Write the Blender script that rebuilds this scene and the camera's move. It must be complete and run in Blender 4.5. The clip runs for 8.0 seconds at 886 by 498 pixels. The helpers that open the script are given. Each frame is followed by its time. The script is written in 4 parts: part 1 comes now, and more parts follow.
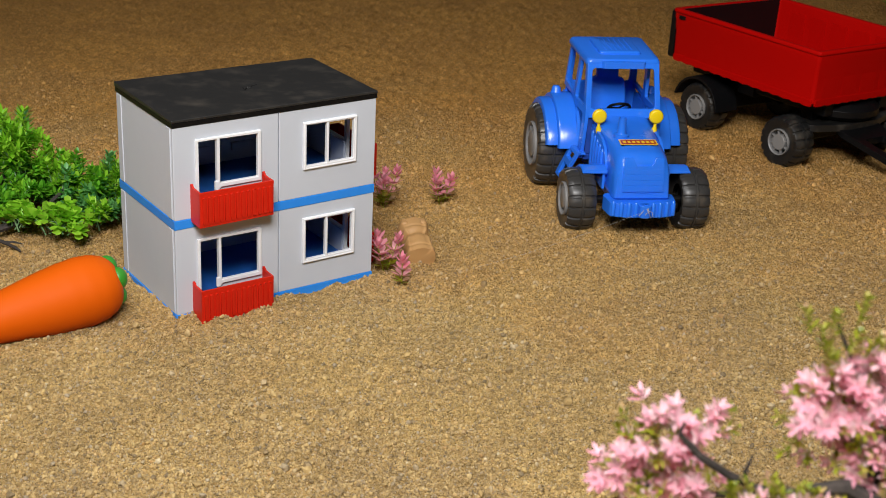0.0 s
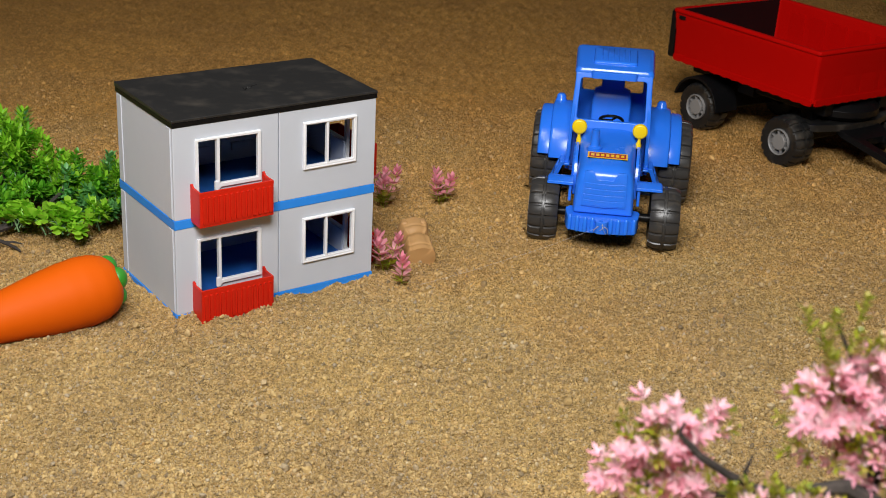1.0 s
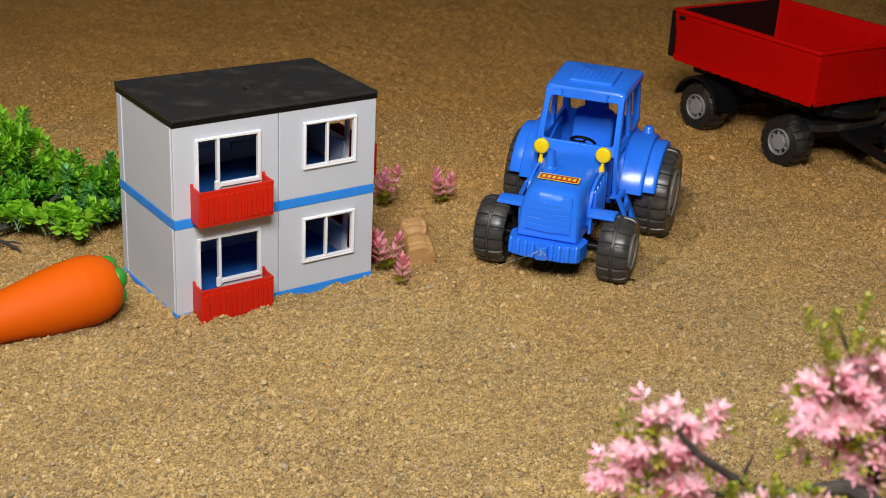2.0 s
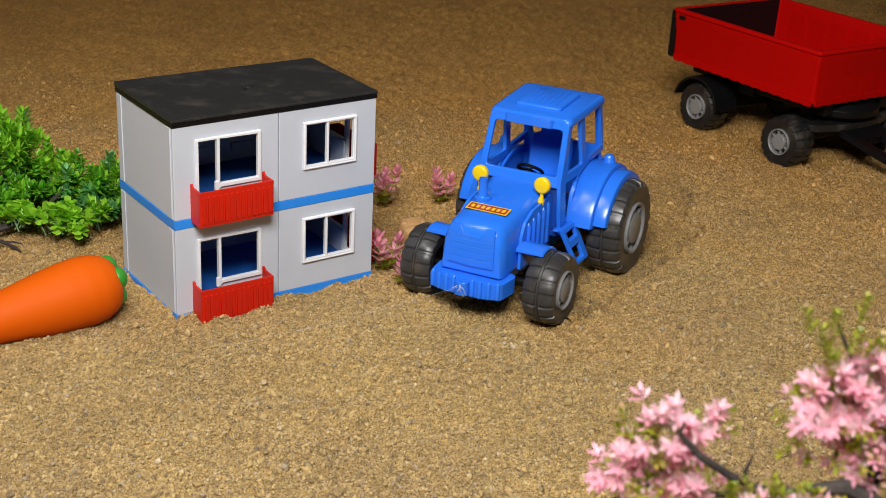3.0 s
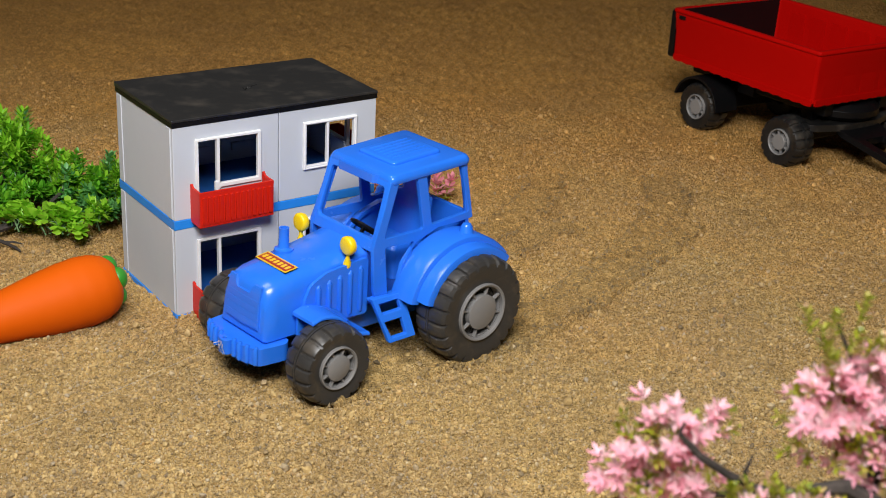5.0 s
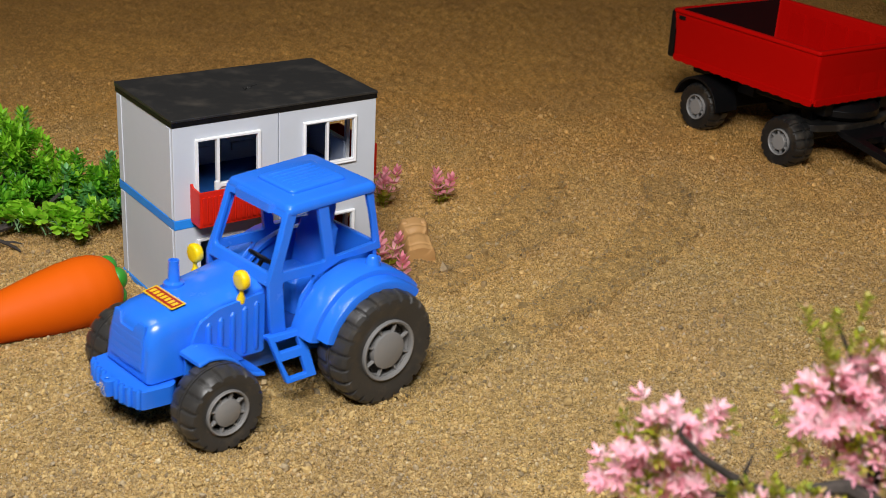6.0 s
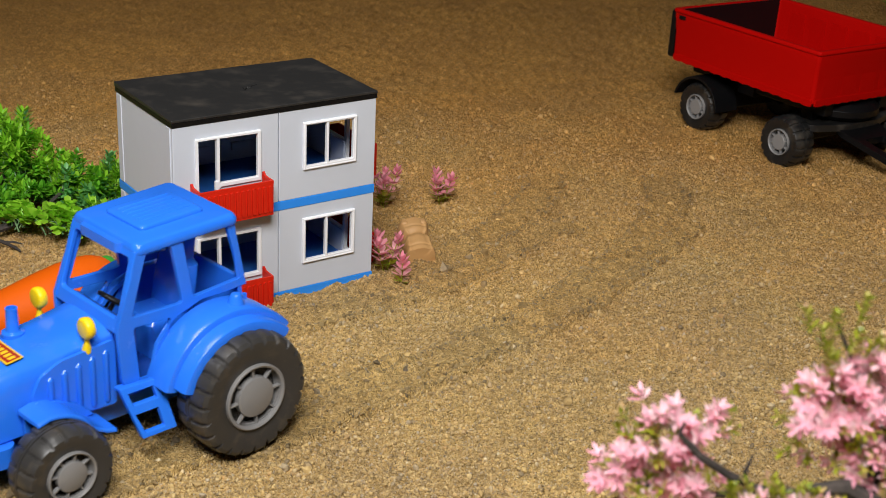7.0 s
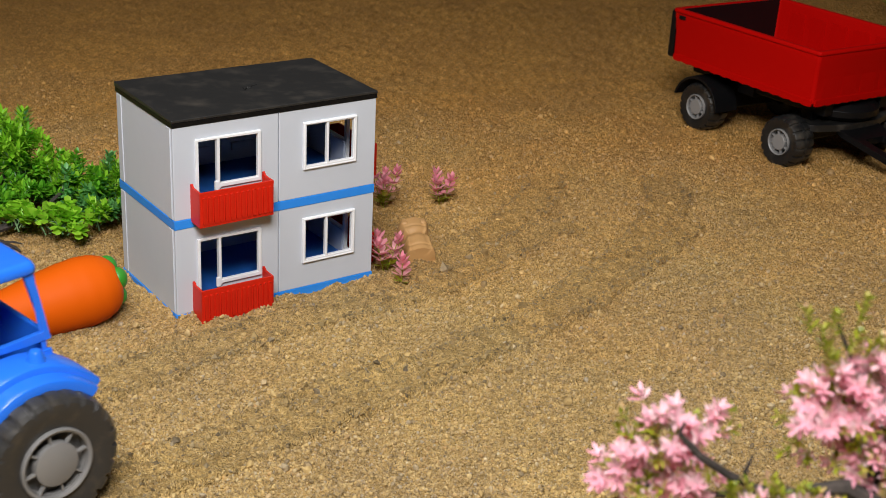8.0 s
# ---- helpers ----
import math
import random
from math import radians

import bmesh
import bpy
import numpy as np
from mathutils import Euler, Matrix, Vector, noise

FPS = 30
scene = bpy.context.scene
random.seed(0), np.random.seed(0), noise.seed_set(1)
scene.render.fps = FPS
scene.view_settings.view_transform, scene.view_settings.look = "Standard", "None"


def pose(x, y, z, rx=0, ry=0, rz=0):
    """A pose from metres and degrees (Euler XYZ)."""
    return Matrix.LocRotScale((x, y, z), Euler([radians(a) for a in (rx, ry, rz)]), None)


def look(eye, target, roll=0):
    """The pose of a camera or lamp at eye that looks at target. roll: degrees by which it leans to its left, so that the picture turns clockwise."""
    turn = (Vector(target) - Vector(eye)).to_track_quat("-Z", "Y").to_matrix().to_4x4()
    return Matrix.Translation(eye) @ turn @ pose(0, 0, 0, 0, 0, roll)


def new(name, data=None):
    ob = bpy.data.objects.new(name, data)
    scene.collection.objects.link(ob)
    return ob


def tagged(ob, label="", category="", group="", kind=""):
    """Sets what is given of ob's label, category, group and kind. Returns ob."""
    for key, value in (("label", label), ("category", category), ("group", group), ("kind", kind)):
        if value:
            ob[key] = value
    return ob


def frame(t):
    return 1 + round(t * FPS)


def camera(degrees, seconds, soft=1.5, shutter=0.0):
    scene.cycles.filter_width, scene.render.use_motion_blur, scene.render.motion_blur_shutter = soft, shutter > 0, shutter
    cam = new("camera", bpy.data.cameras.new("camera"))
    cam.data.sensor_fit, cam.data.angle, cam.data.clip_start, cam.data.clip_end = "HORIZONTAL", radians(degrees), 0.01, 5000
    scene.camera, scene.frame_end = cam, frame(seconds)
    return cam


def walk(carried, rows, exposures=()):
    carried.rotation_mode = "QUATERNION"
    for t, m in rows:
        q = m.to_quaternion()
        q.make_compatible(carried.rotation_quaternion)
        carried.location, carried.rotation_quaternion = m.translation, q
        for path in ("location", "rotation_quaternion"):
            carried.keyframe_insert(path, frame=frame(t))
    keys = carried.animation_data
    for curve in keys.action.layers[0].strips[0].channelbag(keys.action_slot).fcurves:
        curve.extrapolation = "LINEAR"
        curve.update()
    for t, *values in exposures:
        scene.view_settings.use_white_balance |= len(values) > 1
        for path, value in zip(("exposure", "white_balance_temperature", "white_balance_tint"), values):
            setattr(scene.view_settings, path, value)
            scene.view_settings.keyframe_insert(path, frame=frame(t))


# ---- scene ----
MM = 0.001

# ---- camera: one fixed lens, standing still over the sand ----
EYE = Vector((0.0, 0.0, 0.541))
TILT = radians(22.22)
cam = camera(35.78, 8.0, soft=0.8, shutter=0.3)
STAND = look(EYE, EYE + Vector((0, math.cos(TILT), -math.sin(TILT))), 3.316)
walk(cam, [(0.0, STAND), (8.0, STAND)], exposures=[(0.0, 0.0), (8.0, 0.0)])
cam.data.dof.use_dof = True
cam.data.dof.focus_distance = 1.27
cam.data.dof.aperture_fstop = 15.0

# ---- light: two studio softboxes over the table, a dim room round it ----
world = bpy.data.worlds.new("room_air")
world.use_nodes = True
world.node_tree.nodes["Background"].inputs["Color"].default_value = (0.9, 0.95, 1.0, 1)
world.node_tree.nodes["Background"].inputs["Strength"].default_value = 0.012
scene.world = world


def softbox(name, eye, target, size, watts, colour):
    lamp = bpy.data.lights.new(name, "AREA")
    lamp.shape, lamp.size, lamp.size_y = "RECTANGLE", size[0], size[1]
    lamp.energy, lamp.color = watts, colour
    lamp.spread = radians(152)  # honeycomb grid on the box
    ob = new(name, lamp)
    ob.matrix_world = look(eye, target)
    return ob


softbox("softbox_key", (-0.06, 0.0, 1.16), (0.08, 2.8, 0.0), (0.55, 0.42), 24.0, (1.0, 0.985, 0.975))
softbox("softbox_side", (-0.55, 0.72, 1.38), (0.04, 1.05, 0.0), (0.5, 0.5), 5.2, (1.0, 0.985, 0.975))


# ---- materials ----
class Nodes:
    """A small helper round one node material."""

    def __init__(self, name):
        self.mat = bpy.data.materials.new(name)
        self.mat.use_nodes = True
        self.tree = self.mat.node_tree
        self.bsdf = self.tree.nodes["Principled BSDF"]
        self.coord = self.tree.nodes.new("ShaderNodeTexCoord").outputs["Object"]

    def link(self, a, b):
        self.tree.links.new(a, b)

    def noise(self, scale, detail=4.0, rough=0.6):
        n = self.tree.nodes.new("ShaderNodeTexNoise")
        n.inputs["Scale"].default_value, n.inputs["Detail"].default_value = scale, detail
        n.inputs["Roughness"].default_value = rough
        self.link(self.coord, n.inputs["Vector"])
        return n.outputs["Fac"]

    def voronoi(self, scale, out="Distance"):
        n = self.tree.nodes.new("ShaderNodeTexVoronoi")
        n.inputs["Scale"].default_value = scale
        self.link(self.coord, n.inputs["Vector"])
        return n.outputs[out]

    def ramp(self, fac, stops):
        n = self.tree.nodes.new("ShaderNodeValToRGB")
        while len(n.color_ramp.elements) < len(stops):
            n.color_ramp.elements.new(0.5)
        for e, (p, c) in zip(n.color_ramp.elements, stops):
            e.position, e.color = p, (*c, 1)
        self.link(fac, n.inputs["Fac"])
        return n.outputs["Color"]

    def mix(self, fac, a, b, mode="MIX"):
        n = self.tree.nodes.new("ShaderNodeMix")
        n.data_type, n.blend_type = "RGBA", mode
        for value, socket in ((fac, n.inputs[0]), (a, n.inputs[6]), (b, n.inputs[7])):
            if isinstance(value, (int, float)):
                socket.default_value = value
            elif isinstance(value, tuple):
                socket.default_value = (*value, 1)
            else:
                self.link(value, socket)
        return n.outputs[2]

    def span(self, fac, lo, hi):
        n = self.tree.nodes.new("ShaderNodeMapRange")
        n.inputs["To Min"].default_value, n.inputs["To Max"].default_value = lo, hi
        self.link(fac, n.inputs["Value"])
        return n.outputs["Result"]

    def bump(self, height, strength, distance):
        n = self.tree.nodes.new("ShaderNodeBump")
        n.inputs["Strength"].default_value, n.inputs["Distance"].default_value = strength, distance
        self.link(height, n.inputs["Height"])
        self.link(n.outputs["Normal"], self.bsdf.inputs["Normal"])

    def drift(self, colour):
        """Beige coarse sand that turns to finer, more orange sand away from the front, unevenly."""
        xyz = self.tree.nodes.new("ShaderNodeSeparateXYZ")
        self.link(self.coord, xyz.inputs[0])
        add = self.tree.nodes.new("ShaderNodeMath")
        add.operation = "ADD"
        self.link(xyz.outputs["Y"], add.inputs[0])
        self.link(self.noise(5, 4, 0.6), add.inputs[1])
        span = self.tree.nodes.new("ShaderNodeMapRange")
        span.inputs["From Min"].default_value, span.inputs["From Max"].default_value = 1.55, 2.5
        self.link(add.outputs[0], span.inputs["Value"])
        clumps = self.ramp(self.noise(190, 3, 0.55), [(0.36, (0.78, 0.78, 0.80)), (0.64, (1.18, 1.18, 1.16))])
        colour = self.mix(1.0, colour, clumps, "MULTIPLY")
        patches = self.ramp(self.noise(6.5, 3, 0.5), [(0.38, (0.94, 0.93, 0.95)), (0.62, (1.06, 1.05, 1.01))])
        colour = self.mix(1.0, colour, patches, "MULTIPLY")
        return self.mix(1.0, colour, self.mix(span.outputs["Result"], (1.09, 1.17, 1.22), (1.34, 1.12, 0.79)), "MULTIPLY")

    def island(self):
        return self.tree.nodes.new("ShaderNodeNewGeometry").outputs["Random Per Island"]

    def set(self, **values):
        for key, value in values.items():
            socket = self.bsdf.inputs[key.replace("_", " ")]
            if isinstance(value, (int, float)):
                socket.default_value = value
            elif isinstance(value, tuple):
                socket.default_value = (*value, 1)
            else:
                self.link(value, socket)
        return self


def plastic(name, colour, rough=0.34, dust=0.10, dust_colour=(0.45, 0.34, 0.2), grain=0.25, shine=0.5):
    """Moulded plastic with faint dust, dull patches and a very fine orange-peel relief."""
    m = Nodes(name)
    big, fine = m.noise(38, 5, 0.65), m.noise(900, 3)
    tone = m.mix(m.span(m.noise(16, 3), 0.0, 0.30), colour, tuple(c * 0.78 for c in colour))
    film = m.ramp(big, [(0.50, (0, 0, 0)), (0.78, (dust,) * 3)])
    m.set(Base_Color=m.mix(film, tone, dust_colour), Roughness=m.span(big, rough - 0.08, rough + 0.16), Specular_IOR_Level=shine)
    m.bump(fine, grain, 0.00012)
    return m.mat


BLUE = plastic("blue_plastic", (0.022, 0.18, 0.84), 0.19, 0.03, grain=0.10)
# same blue plastic, with the shade inside the cab put into its colour
BLUE_SHADED = plastic("blue_plastic_cab_shade", (0.006, 0.055, 0.32), 0.4, 0.06)
YELLOW = plastic("yellow_plastic", (0.88, 0.62, 0.006), 0.32, 0.03)
STEEL_GREY = plastic("grey_rim_plastic", (0.23, 0.225, 0.22), 0.38, 0.10)
BLACK = plastic("black_plastic", (0.0045, 0.0045, 0.005), 0.34, 0.03, (0.06, 0.045, 0.03), shine=0.22)
TYRE_BLACK = plastic("black_tyre_plastic", (0.012, 0.012, 0.012), 0.34, 0.55, (0.13, 0.11, 0.085), shine=0.5)
RED = plastic("red_plastic", (0.60, 0.016, 0.004), 0.40, 0.0, shine=0.3)
RED_TRAILER = plastic("red_trailer_plastic", (0.45, 0.002, 0.001), 0.5, 0.0, shine=0.06)
HOUSE_GREY = plastic("grey_wall_plastic", (0.575, 0.605, 0.66), 0.42, 0.03)
WHITE = plastic("white_frame_plastic", (0.83, 0.83, 0.84), 0.38, 0.02)
BAND_BLUE = plastic("light_blue_plastic", (0.022, 0.26, 0.84), 0.34, 0.02)
FLOOR_BLUE = plastic("dark_blue_floor_plastic", (0.016, 0.13, 0.50), 0.42, 0.04)
ROOF_BLACK = plastic("black_roof_plastic", (0.020, 0.0195, 0.019), 0.40, 0.5, (0.085, 0.072, 0.058))
ORANGE = plastic("orange_vinyl", (0.72, 0.108, 0.001), 0.55, 0.0, shine=0.14)
TOP_GREEN = plastic("green_vinyl", (0.035, 0.27, 0.02), 0.4, 0.02)
TAN = plastic("tan_plastic", (0.52, 0.29, 0.11), 0.5, 0.15)
STICKER_RED = plastic("sticker_red_print", (0.36, 0.02, 0.01), 0.35, 0.04)
STICKER_YELLOW = plastic("sticker_yellow_print", (0.85, 0.55, 0.02), 0.35, 0.04)


def rubber():
    m = Nodes("grey_tyre_rubber")
    dirt, fine = m.noise(55, 6, 0.7), m.noise(700, 3)
    tone = m.mix(m.span(m.noise(25, 3), 0, 0.5), (0.042, 0.040, 0.038), (0.022, 0.021, 0.020))
    m.set(Base_Color=m.mix(m.ramp(dirt, [(0.52, (0, 0, 0)), (0.75, (0.30,) * 3)]), tone, (0.22, 0.165, 0.10)),
          Roughness=m.span(dirt, 0.22, 0.48))
    m.bump(fine, 0.35, 0.0002)
    return m.mat


def sand():
    m = Nodes("coarse_sand")
    patches, grain = m.noise(7, 5, 0.6), m.voronoi(620, "Color")
    tone = m.ramp(m.noise(330, 4, 0.8), [(0.30, (0.15, 0.092, 0.038)), (0.5, (0.47, 0.285, 0.10)), (0.72, (0.64, 0.43, 0.19))])
    chips = m.ramp(grain, [(0.14, (0.10, 0.075, 0.045)), (0.38, (0.40, 0.25, 0.095)), (0.65, (0.55, 0.35, 0.14)), (0.92, (0.70, 0.52, 0.29))])
    both = m.mix(0.6, tone, chips)
    m.set(Base_Color=m.drift(m.mix(m.span(patches, 0.0, 0.35), both, (0.475, 0.285, 0.085))), Roughness=0.95, Specular_IOR_Level=0.12)
    n = m.tree.nodes.new("ShaderNodeMath")
    n.operation = "ADD"
    m.link(m.voronoi(620), n.inputs[0])
    m.link(m.noise(260, 5, 0.75), n.inputs[1])
    m.bump(n.outputs[0], 1.0, 0.0022)
    return m.mat


# the second argument scales the colours; below 1 it paints shade into the grains
def grains(name="sand_grains", shade=1.0):
    m = Nodes(name)
    stops = [(0.0, (0.08, 0.07, 0.062)), (0.10, (0.21, 0.145, 0.08)), (0.25, (0.36, 0.235, 0.10)), (0.50, (0.47, 0.305, 0.12)), (0.74, (0.56, 0.385, 0.17)),
             (0.82, (0.31, 0.27, 0.225)), (0.88, (0.52, 0.36, 0.17)), (0.95, (0.42, 0.23, 0.09)), (1.0, (0.66, 0.54, 0.36))]
    tone = m.ramp(m.island(), [(p, tuple(v * shade for v in c)) for p, c in stops])
    patch = m.mix(m.span(m.noise(8, 4), 0.0, 0.3), tone, tuple(v * shade for v in (0.46, 0.29, 0.105)))
    m.set(Base_Color=m.drift(m.mix(m.span(m.noise(900, 3), 0, 0.45), patch, tuple(v * shade for v in (0.46, 0.29, 0.105)))), Roughness=0.65, Specular_IOR_Level=0.3)
    return m.mat


def leaf_material(name, stops, rough=0.38):
    m = Nodes(name)
    m.set(Base_Color=m.mix(m.span(m.noise(120, 3), 0, 0.5), m.ramp(m.island(), stops), stops[0][1]), Roughness=rough, Subsurface_Weight=0.0)
    m.bump(m.noise(500, 3), 0.3, 0.0002)
    glow, both = m.tree.nodes.new("ShaderNodeBsdfTranslucent"), m.tree.nodes.new("ShaderNodeMixShader")
    m.link(m.ramp(m.island(), stops), glow.inputs["Color"])
    both.inputs[0].default_value = 0.35
    m.link(m.bsdf.outputs[0], both.inputs[1])
    m.link(glow.outputs[0], both.inputs[2])
    m.link(both.outputs[0], m.tree.nodes["Material Output"].inputs["Surface"])
    return m.mat


def bark():
    m = Nodes("dark_bark")
    m.set(Base_Color=m.ramp(m.noise(140, 5, 0.7), [(0.3, (0.010, 0.008, 0.007)), (0.7, (0.07, 0.055, 0.046))]), Roughness=0.75)
    m.bump(m.noise(300, 5, 0.7), 0.8, 0.0008)
    return m.mat


def plaster():
    m = Nodes("room_plaster")
    m.set(Base_Color=m.ramp(m.noise(3, 5), [(0.3, (0.10, 0.10, 0.10)), (0.7, (0.14, 0.14, 0.14))]), Roughness=0.9)
    m.bump(m.noise(90, 5), 0.4, 0.002)
    return m.mat


TYRE, SAND, GRAIN, BARK, PLASTER = rubber(), sand(), grains(), bark(), plaster()
# rut crumbs: same sand, darkened to stand for the shadows between them
SHADED_GRAIN = grains("shaded_rut_crumbs", 0.60)
LEAF_DEEP = leaf_material("deep_green_leaf", [(0.0, (0.09, 0.35, 0.02)), (0.5, (0.17, 0.50, 0.03)), (1.0, (0.28, 0.62, 0.04))])
LEAF_LIME = leaf_material("lime_green_leaf", [(0.0, (0.22, 0.54, 0.02)), (0.5, (0.34, 0.66, 0.04)), (1.0, (0.48, 0.78, 0.08))])
LEAF_BLUISH = leaf_material("bluish_green_leaf", [(0.0, (0.10, 0.36, 0.10)), (0.5, (0.17, 0.47, 0.14)), (1.0, (0.25, 0.57, 0.16))])
STEM_GREEN = leaf_material("pale_green_stem", [(0.0, (0.20, 0.38, 0.16)), (1.0, (0.30, 0.48, 0.22))])
PINK_LEAF = leaf_material("pink_plastic_leaf", [(0.0, (0.92, 0.30, 0.40)), (0.5, (0.95, 0.44, 0.52)), (1.0, (0.97, 0.60, 0.64))])
PINK = leaf_material("pink_petal", [(0.0, (0.90, 0.38, 0.49)), (0.5, (0.95, 0.58, 0.65)), (1.0, (0.98, 0.80, 0.81))])
OLIVE = leaf_material("olive_leaf", [(0.0, (0.20, 0.25, 0.015)), (0.6, (0.44, 0.46, 0.03)), (0.85, (0.58, 0.48, 0.12)), (1.0, (0.80, 0.45, 0.36))])
THREAD = plastic("clear_thread", (0.55, 0.53, 0.48), 0.25, 0.0)


# ---- mesh helpers: all shapes are drawn in millimetres ----
def finish(name, bm, material, parent, label="", bevel=0.0, sharp=38):
    bmesh.ops.recalc_face_normals(bm, faces=bm.faces)
    bmesh.ops.scale(bm, vec=(MM, MM, MM), verts=bm.verts)
    me = bpy.data.meshes.new(name)
    bm.to_mesh(me)
    bm.free()
    me.materials.append(material)
    me.polygons.foreach_set("use_smooth", [True] * len(me.polygons))
    me.set_sharp_from_angle(angle=radians(sharp))
    ob = new(name, me)
    if parent:
        ob.parent = parent
    if bevel:
        b = ob.modifiers.new("rounded_edges", "BEVEL")
        b.width, b.segments, b.limit_method, b.angle_limit, b.harden_normals = bevel * MM, 2, "ANGLE", radians(40), True
    return tagged(ob, label)


part = finish


def thing(name, m, label, category, group="", kind=""):
    ob = new(name)
    ob.empty_display_size = 0.02
    ob.matrix_world = m
    return tagged(ob, label, category, group, kind)


def hexa(bm, low, high):
    """A closed block between two rings of as many points."""
    a, b = [bm.verts.new(p) for p in low], [bm.verts.new(p) for p in high]
    n = len(a)
    bm.faces.new(a[::-1])
    bm.faces.new(b)
    for i in range(n):
        bm.faces.new((a[i], a[(i + 1) % n], b[(i + 1) % n], b[i]))


def block(bm, x0, x1, y0, y1, z0, z1):
    hexa(bm, [(x0, y0, z0), (x1, y0, z0), (x1, y1, z0), (x0, y1, z0)], [(x0, y0, z1), (x1, y0, z1), (x1, y1, z1), (x0, y1, z1)])


def loft(bm, rings, caps=True):
    rows = [[bm.verts.new(p) for p in r] for r in rings]
    n = len(rows[0])
    for a, b in zip(rows, rows[1:]):
        for i in range(n):
            bm.faces.new((a[i], a[(i + 1) % n], b[(i + 1) % n], b[i]))
    if caps:
        bm.faces.new(rows[0][::-1])
        bm.faces.new(rows[-1])


def spin(bm, profile, segments=32, centre=(0, 0, 0), axis="y"):
    """Revolves (along, radius) pairs round an axis; ends with radius 0 are closed."""
    rings = []
    for along, r in profile:
        ring = []
        for i in range(segments):
            a = 2 * math.pi * i / segments
            u, v = r * math.cos(a), r * math.sin(a)
            p = {"y": (u, along, v), "z": (u, v, along), "x": (along, u, v)}[axis]
            ring.append(tuple(c + o for c, o in zip(p, centre)))
        rings.append(ring)
    loft(bm, rings)


def tube(bm, path, radii, sides=8):
    pts = [Vector(p) for p in path]
    rings = []
    for i, p in enumerate(pts):
        d = (pts[min(i + 1, len(pts) - 1)] - pts[max(i - 1, 0)]).normalized()
        s = d.cross(Vector((0, 0, 1)) if abs(d.z) < 0.9 else Vector((1, 0, 0))).normalized()
        t = d.cross(s)
        r = radii[i] if isinstance(radii, (list, tuple)) else radii
        rings.append([p + r * (math.cos(a) * s + math.sin(a) * t) for a in (2 * math.pi * k / sides for k in range(sides))])
    loft(bm, rings)


def rounded(pts, r, n=4):
    """A polygon with its corners rounded."""
    out = []
    for i, p in enumerate(pts):
        p = Vector(p)
        a, b = Vector(pts[i - 1]), Vector(pts[(i + 1) % len(pts)])
        k = min(r, 0.45 * (a - p).length, 0.45 * (b - p).length)
        s, e = p + (a - p).normalized() * k, p + (b - p).normalized() * k
        for j in range(n + 1):
            f = j / n
            out.append(tuple((1 - f) ** 2 * s + 2 * f * (1 - f) * p + f * f * e))
    return out


def plate(bm, outer, holes, to3d, thick):
    """A flat plate with holes: to3d(u, v, depth) sets it into space."""
    flat = bmesh.new()
    edges = []
    for loop in [outer, *holes]:
        vs = [flat.verts.new((p[0], p[1], 0)) for p in loop]
        edges += [flat.edges.new((vs[i], vs[(i + 1) % len(vs)])) for i in range(len(vs))]
    bmesh.ops.triangle_fill(flat, edges=edges, use_beauty=True, use_dissolve=False, normal=(0, 0, 1))
    flat.verts.index_update()
    front = [bm.verts.new(to3d(v.co.x, v.co.y, 0.0)) for v in flat.verts]
    back = [bm.verts.new(to3d(v.co.x, v.co.y, thick)) for v in flat.verts]
    for f in flat.faces:
        ids = [v.index for v in f.verts]
        bm.faces.new([front[i] for i in ids])
        bm.faces.new([back[i] for i in ids[::-1]])
    for e in flat.edges:
        if len(e.link_faces) == 1:
            i, j = (v.index for v in e.verts)
            bm.faces.new((front[i], front[j], back[j], back[i]))
    flat.free()


def rect(x0, x1, z0, z1):
    return [(x0, z0), (x1, z0), (x1, z1), (x0, z1)]


# ---- the tractor's way over the sand: seconds, x, y, heading, pitch, roll, lift ----
WAY = [
    (0.0, 0.2128, 1.3718, -80.91, -0.11, 0.32, 0.0001), (0.5, 0.1786, 1.3340, -90.89, 0.25, 0.05, 0.0003), (1.0, 0.1613, 1.3185, -96.20, 0.34, 0.28, -0.0003),
    (1.5, 0.1310, 1.2848, -102.34, 0.22, -0.10, 0.0), (1.7, 0.1175, 1.2660, -104.82, 0.20, -0.20, 0.0), (2.8, 0.0357, 1.1681, -114.58, 0.66, 0.09, -0.0005),
    (3.0, 0.0192, 1.1460, -115.99, 0.69, 0.82, -0.0010), (3.5, -0.0257, 1.1057, -120.44, 0.0, 1.50, -0.0002), (4.0, -0.0772, 1.0705, -127.08, -0.13, 1.44, -0.0003),
    (4.5, -0.1347, 1.0383, -134.71, 0.22, 0.67, -0.0015), (4.7, -0.1523, 1.0250, -136.24, -0.10, 0.10, -0.0008), (5.8, -0.2300, 0.9400, -137.00, -0.40, -0.40, 0.0004),
    (6.0, -0.2495, 0.9195, -136.20, -0.55, -0.55, 0.0004), (6.5, -0.2950, 0.8676, -135.12, -0.11, 0.06, 0.0014), (7.0, -0.3379, 0.8121, -133.90, 0.50, -0.30, 0.0016),
    (7.5, -0.3862, 0.7648, -134.20, 0.80, 0.0, 0.0011), (8.0, -0.4536, 0.7038, -133.37, 0.30, 0.30, 0.0),
]


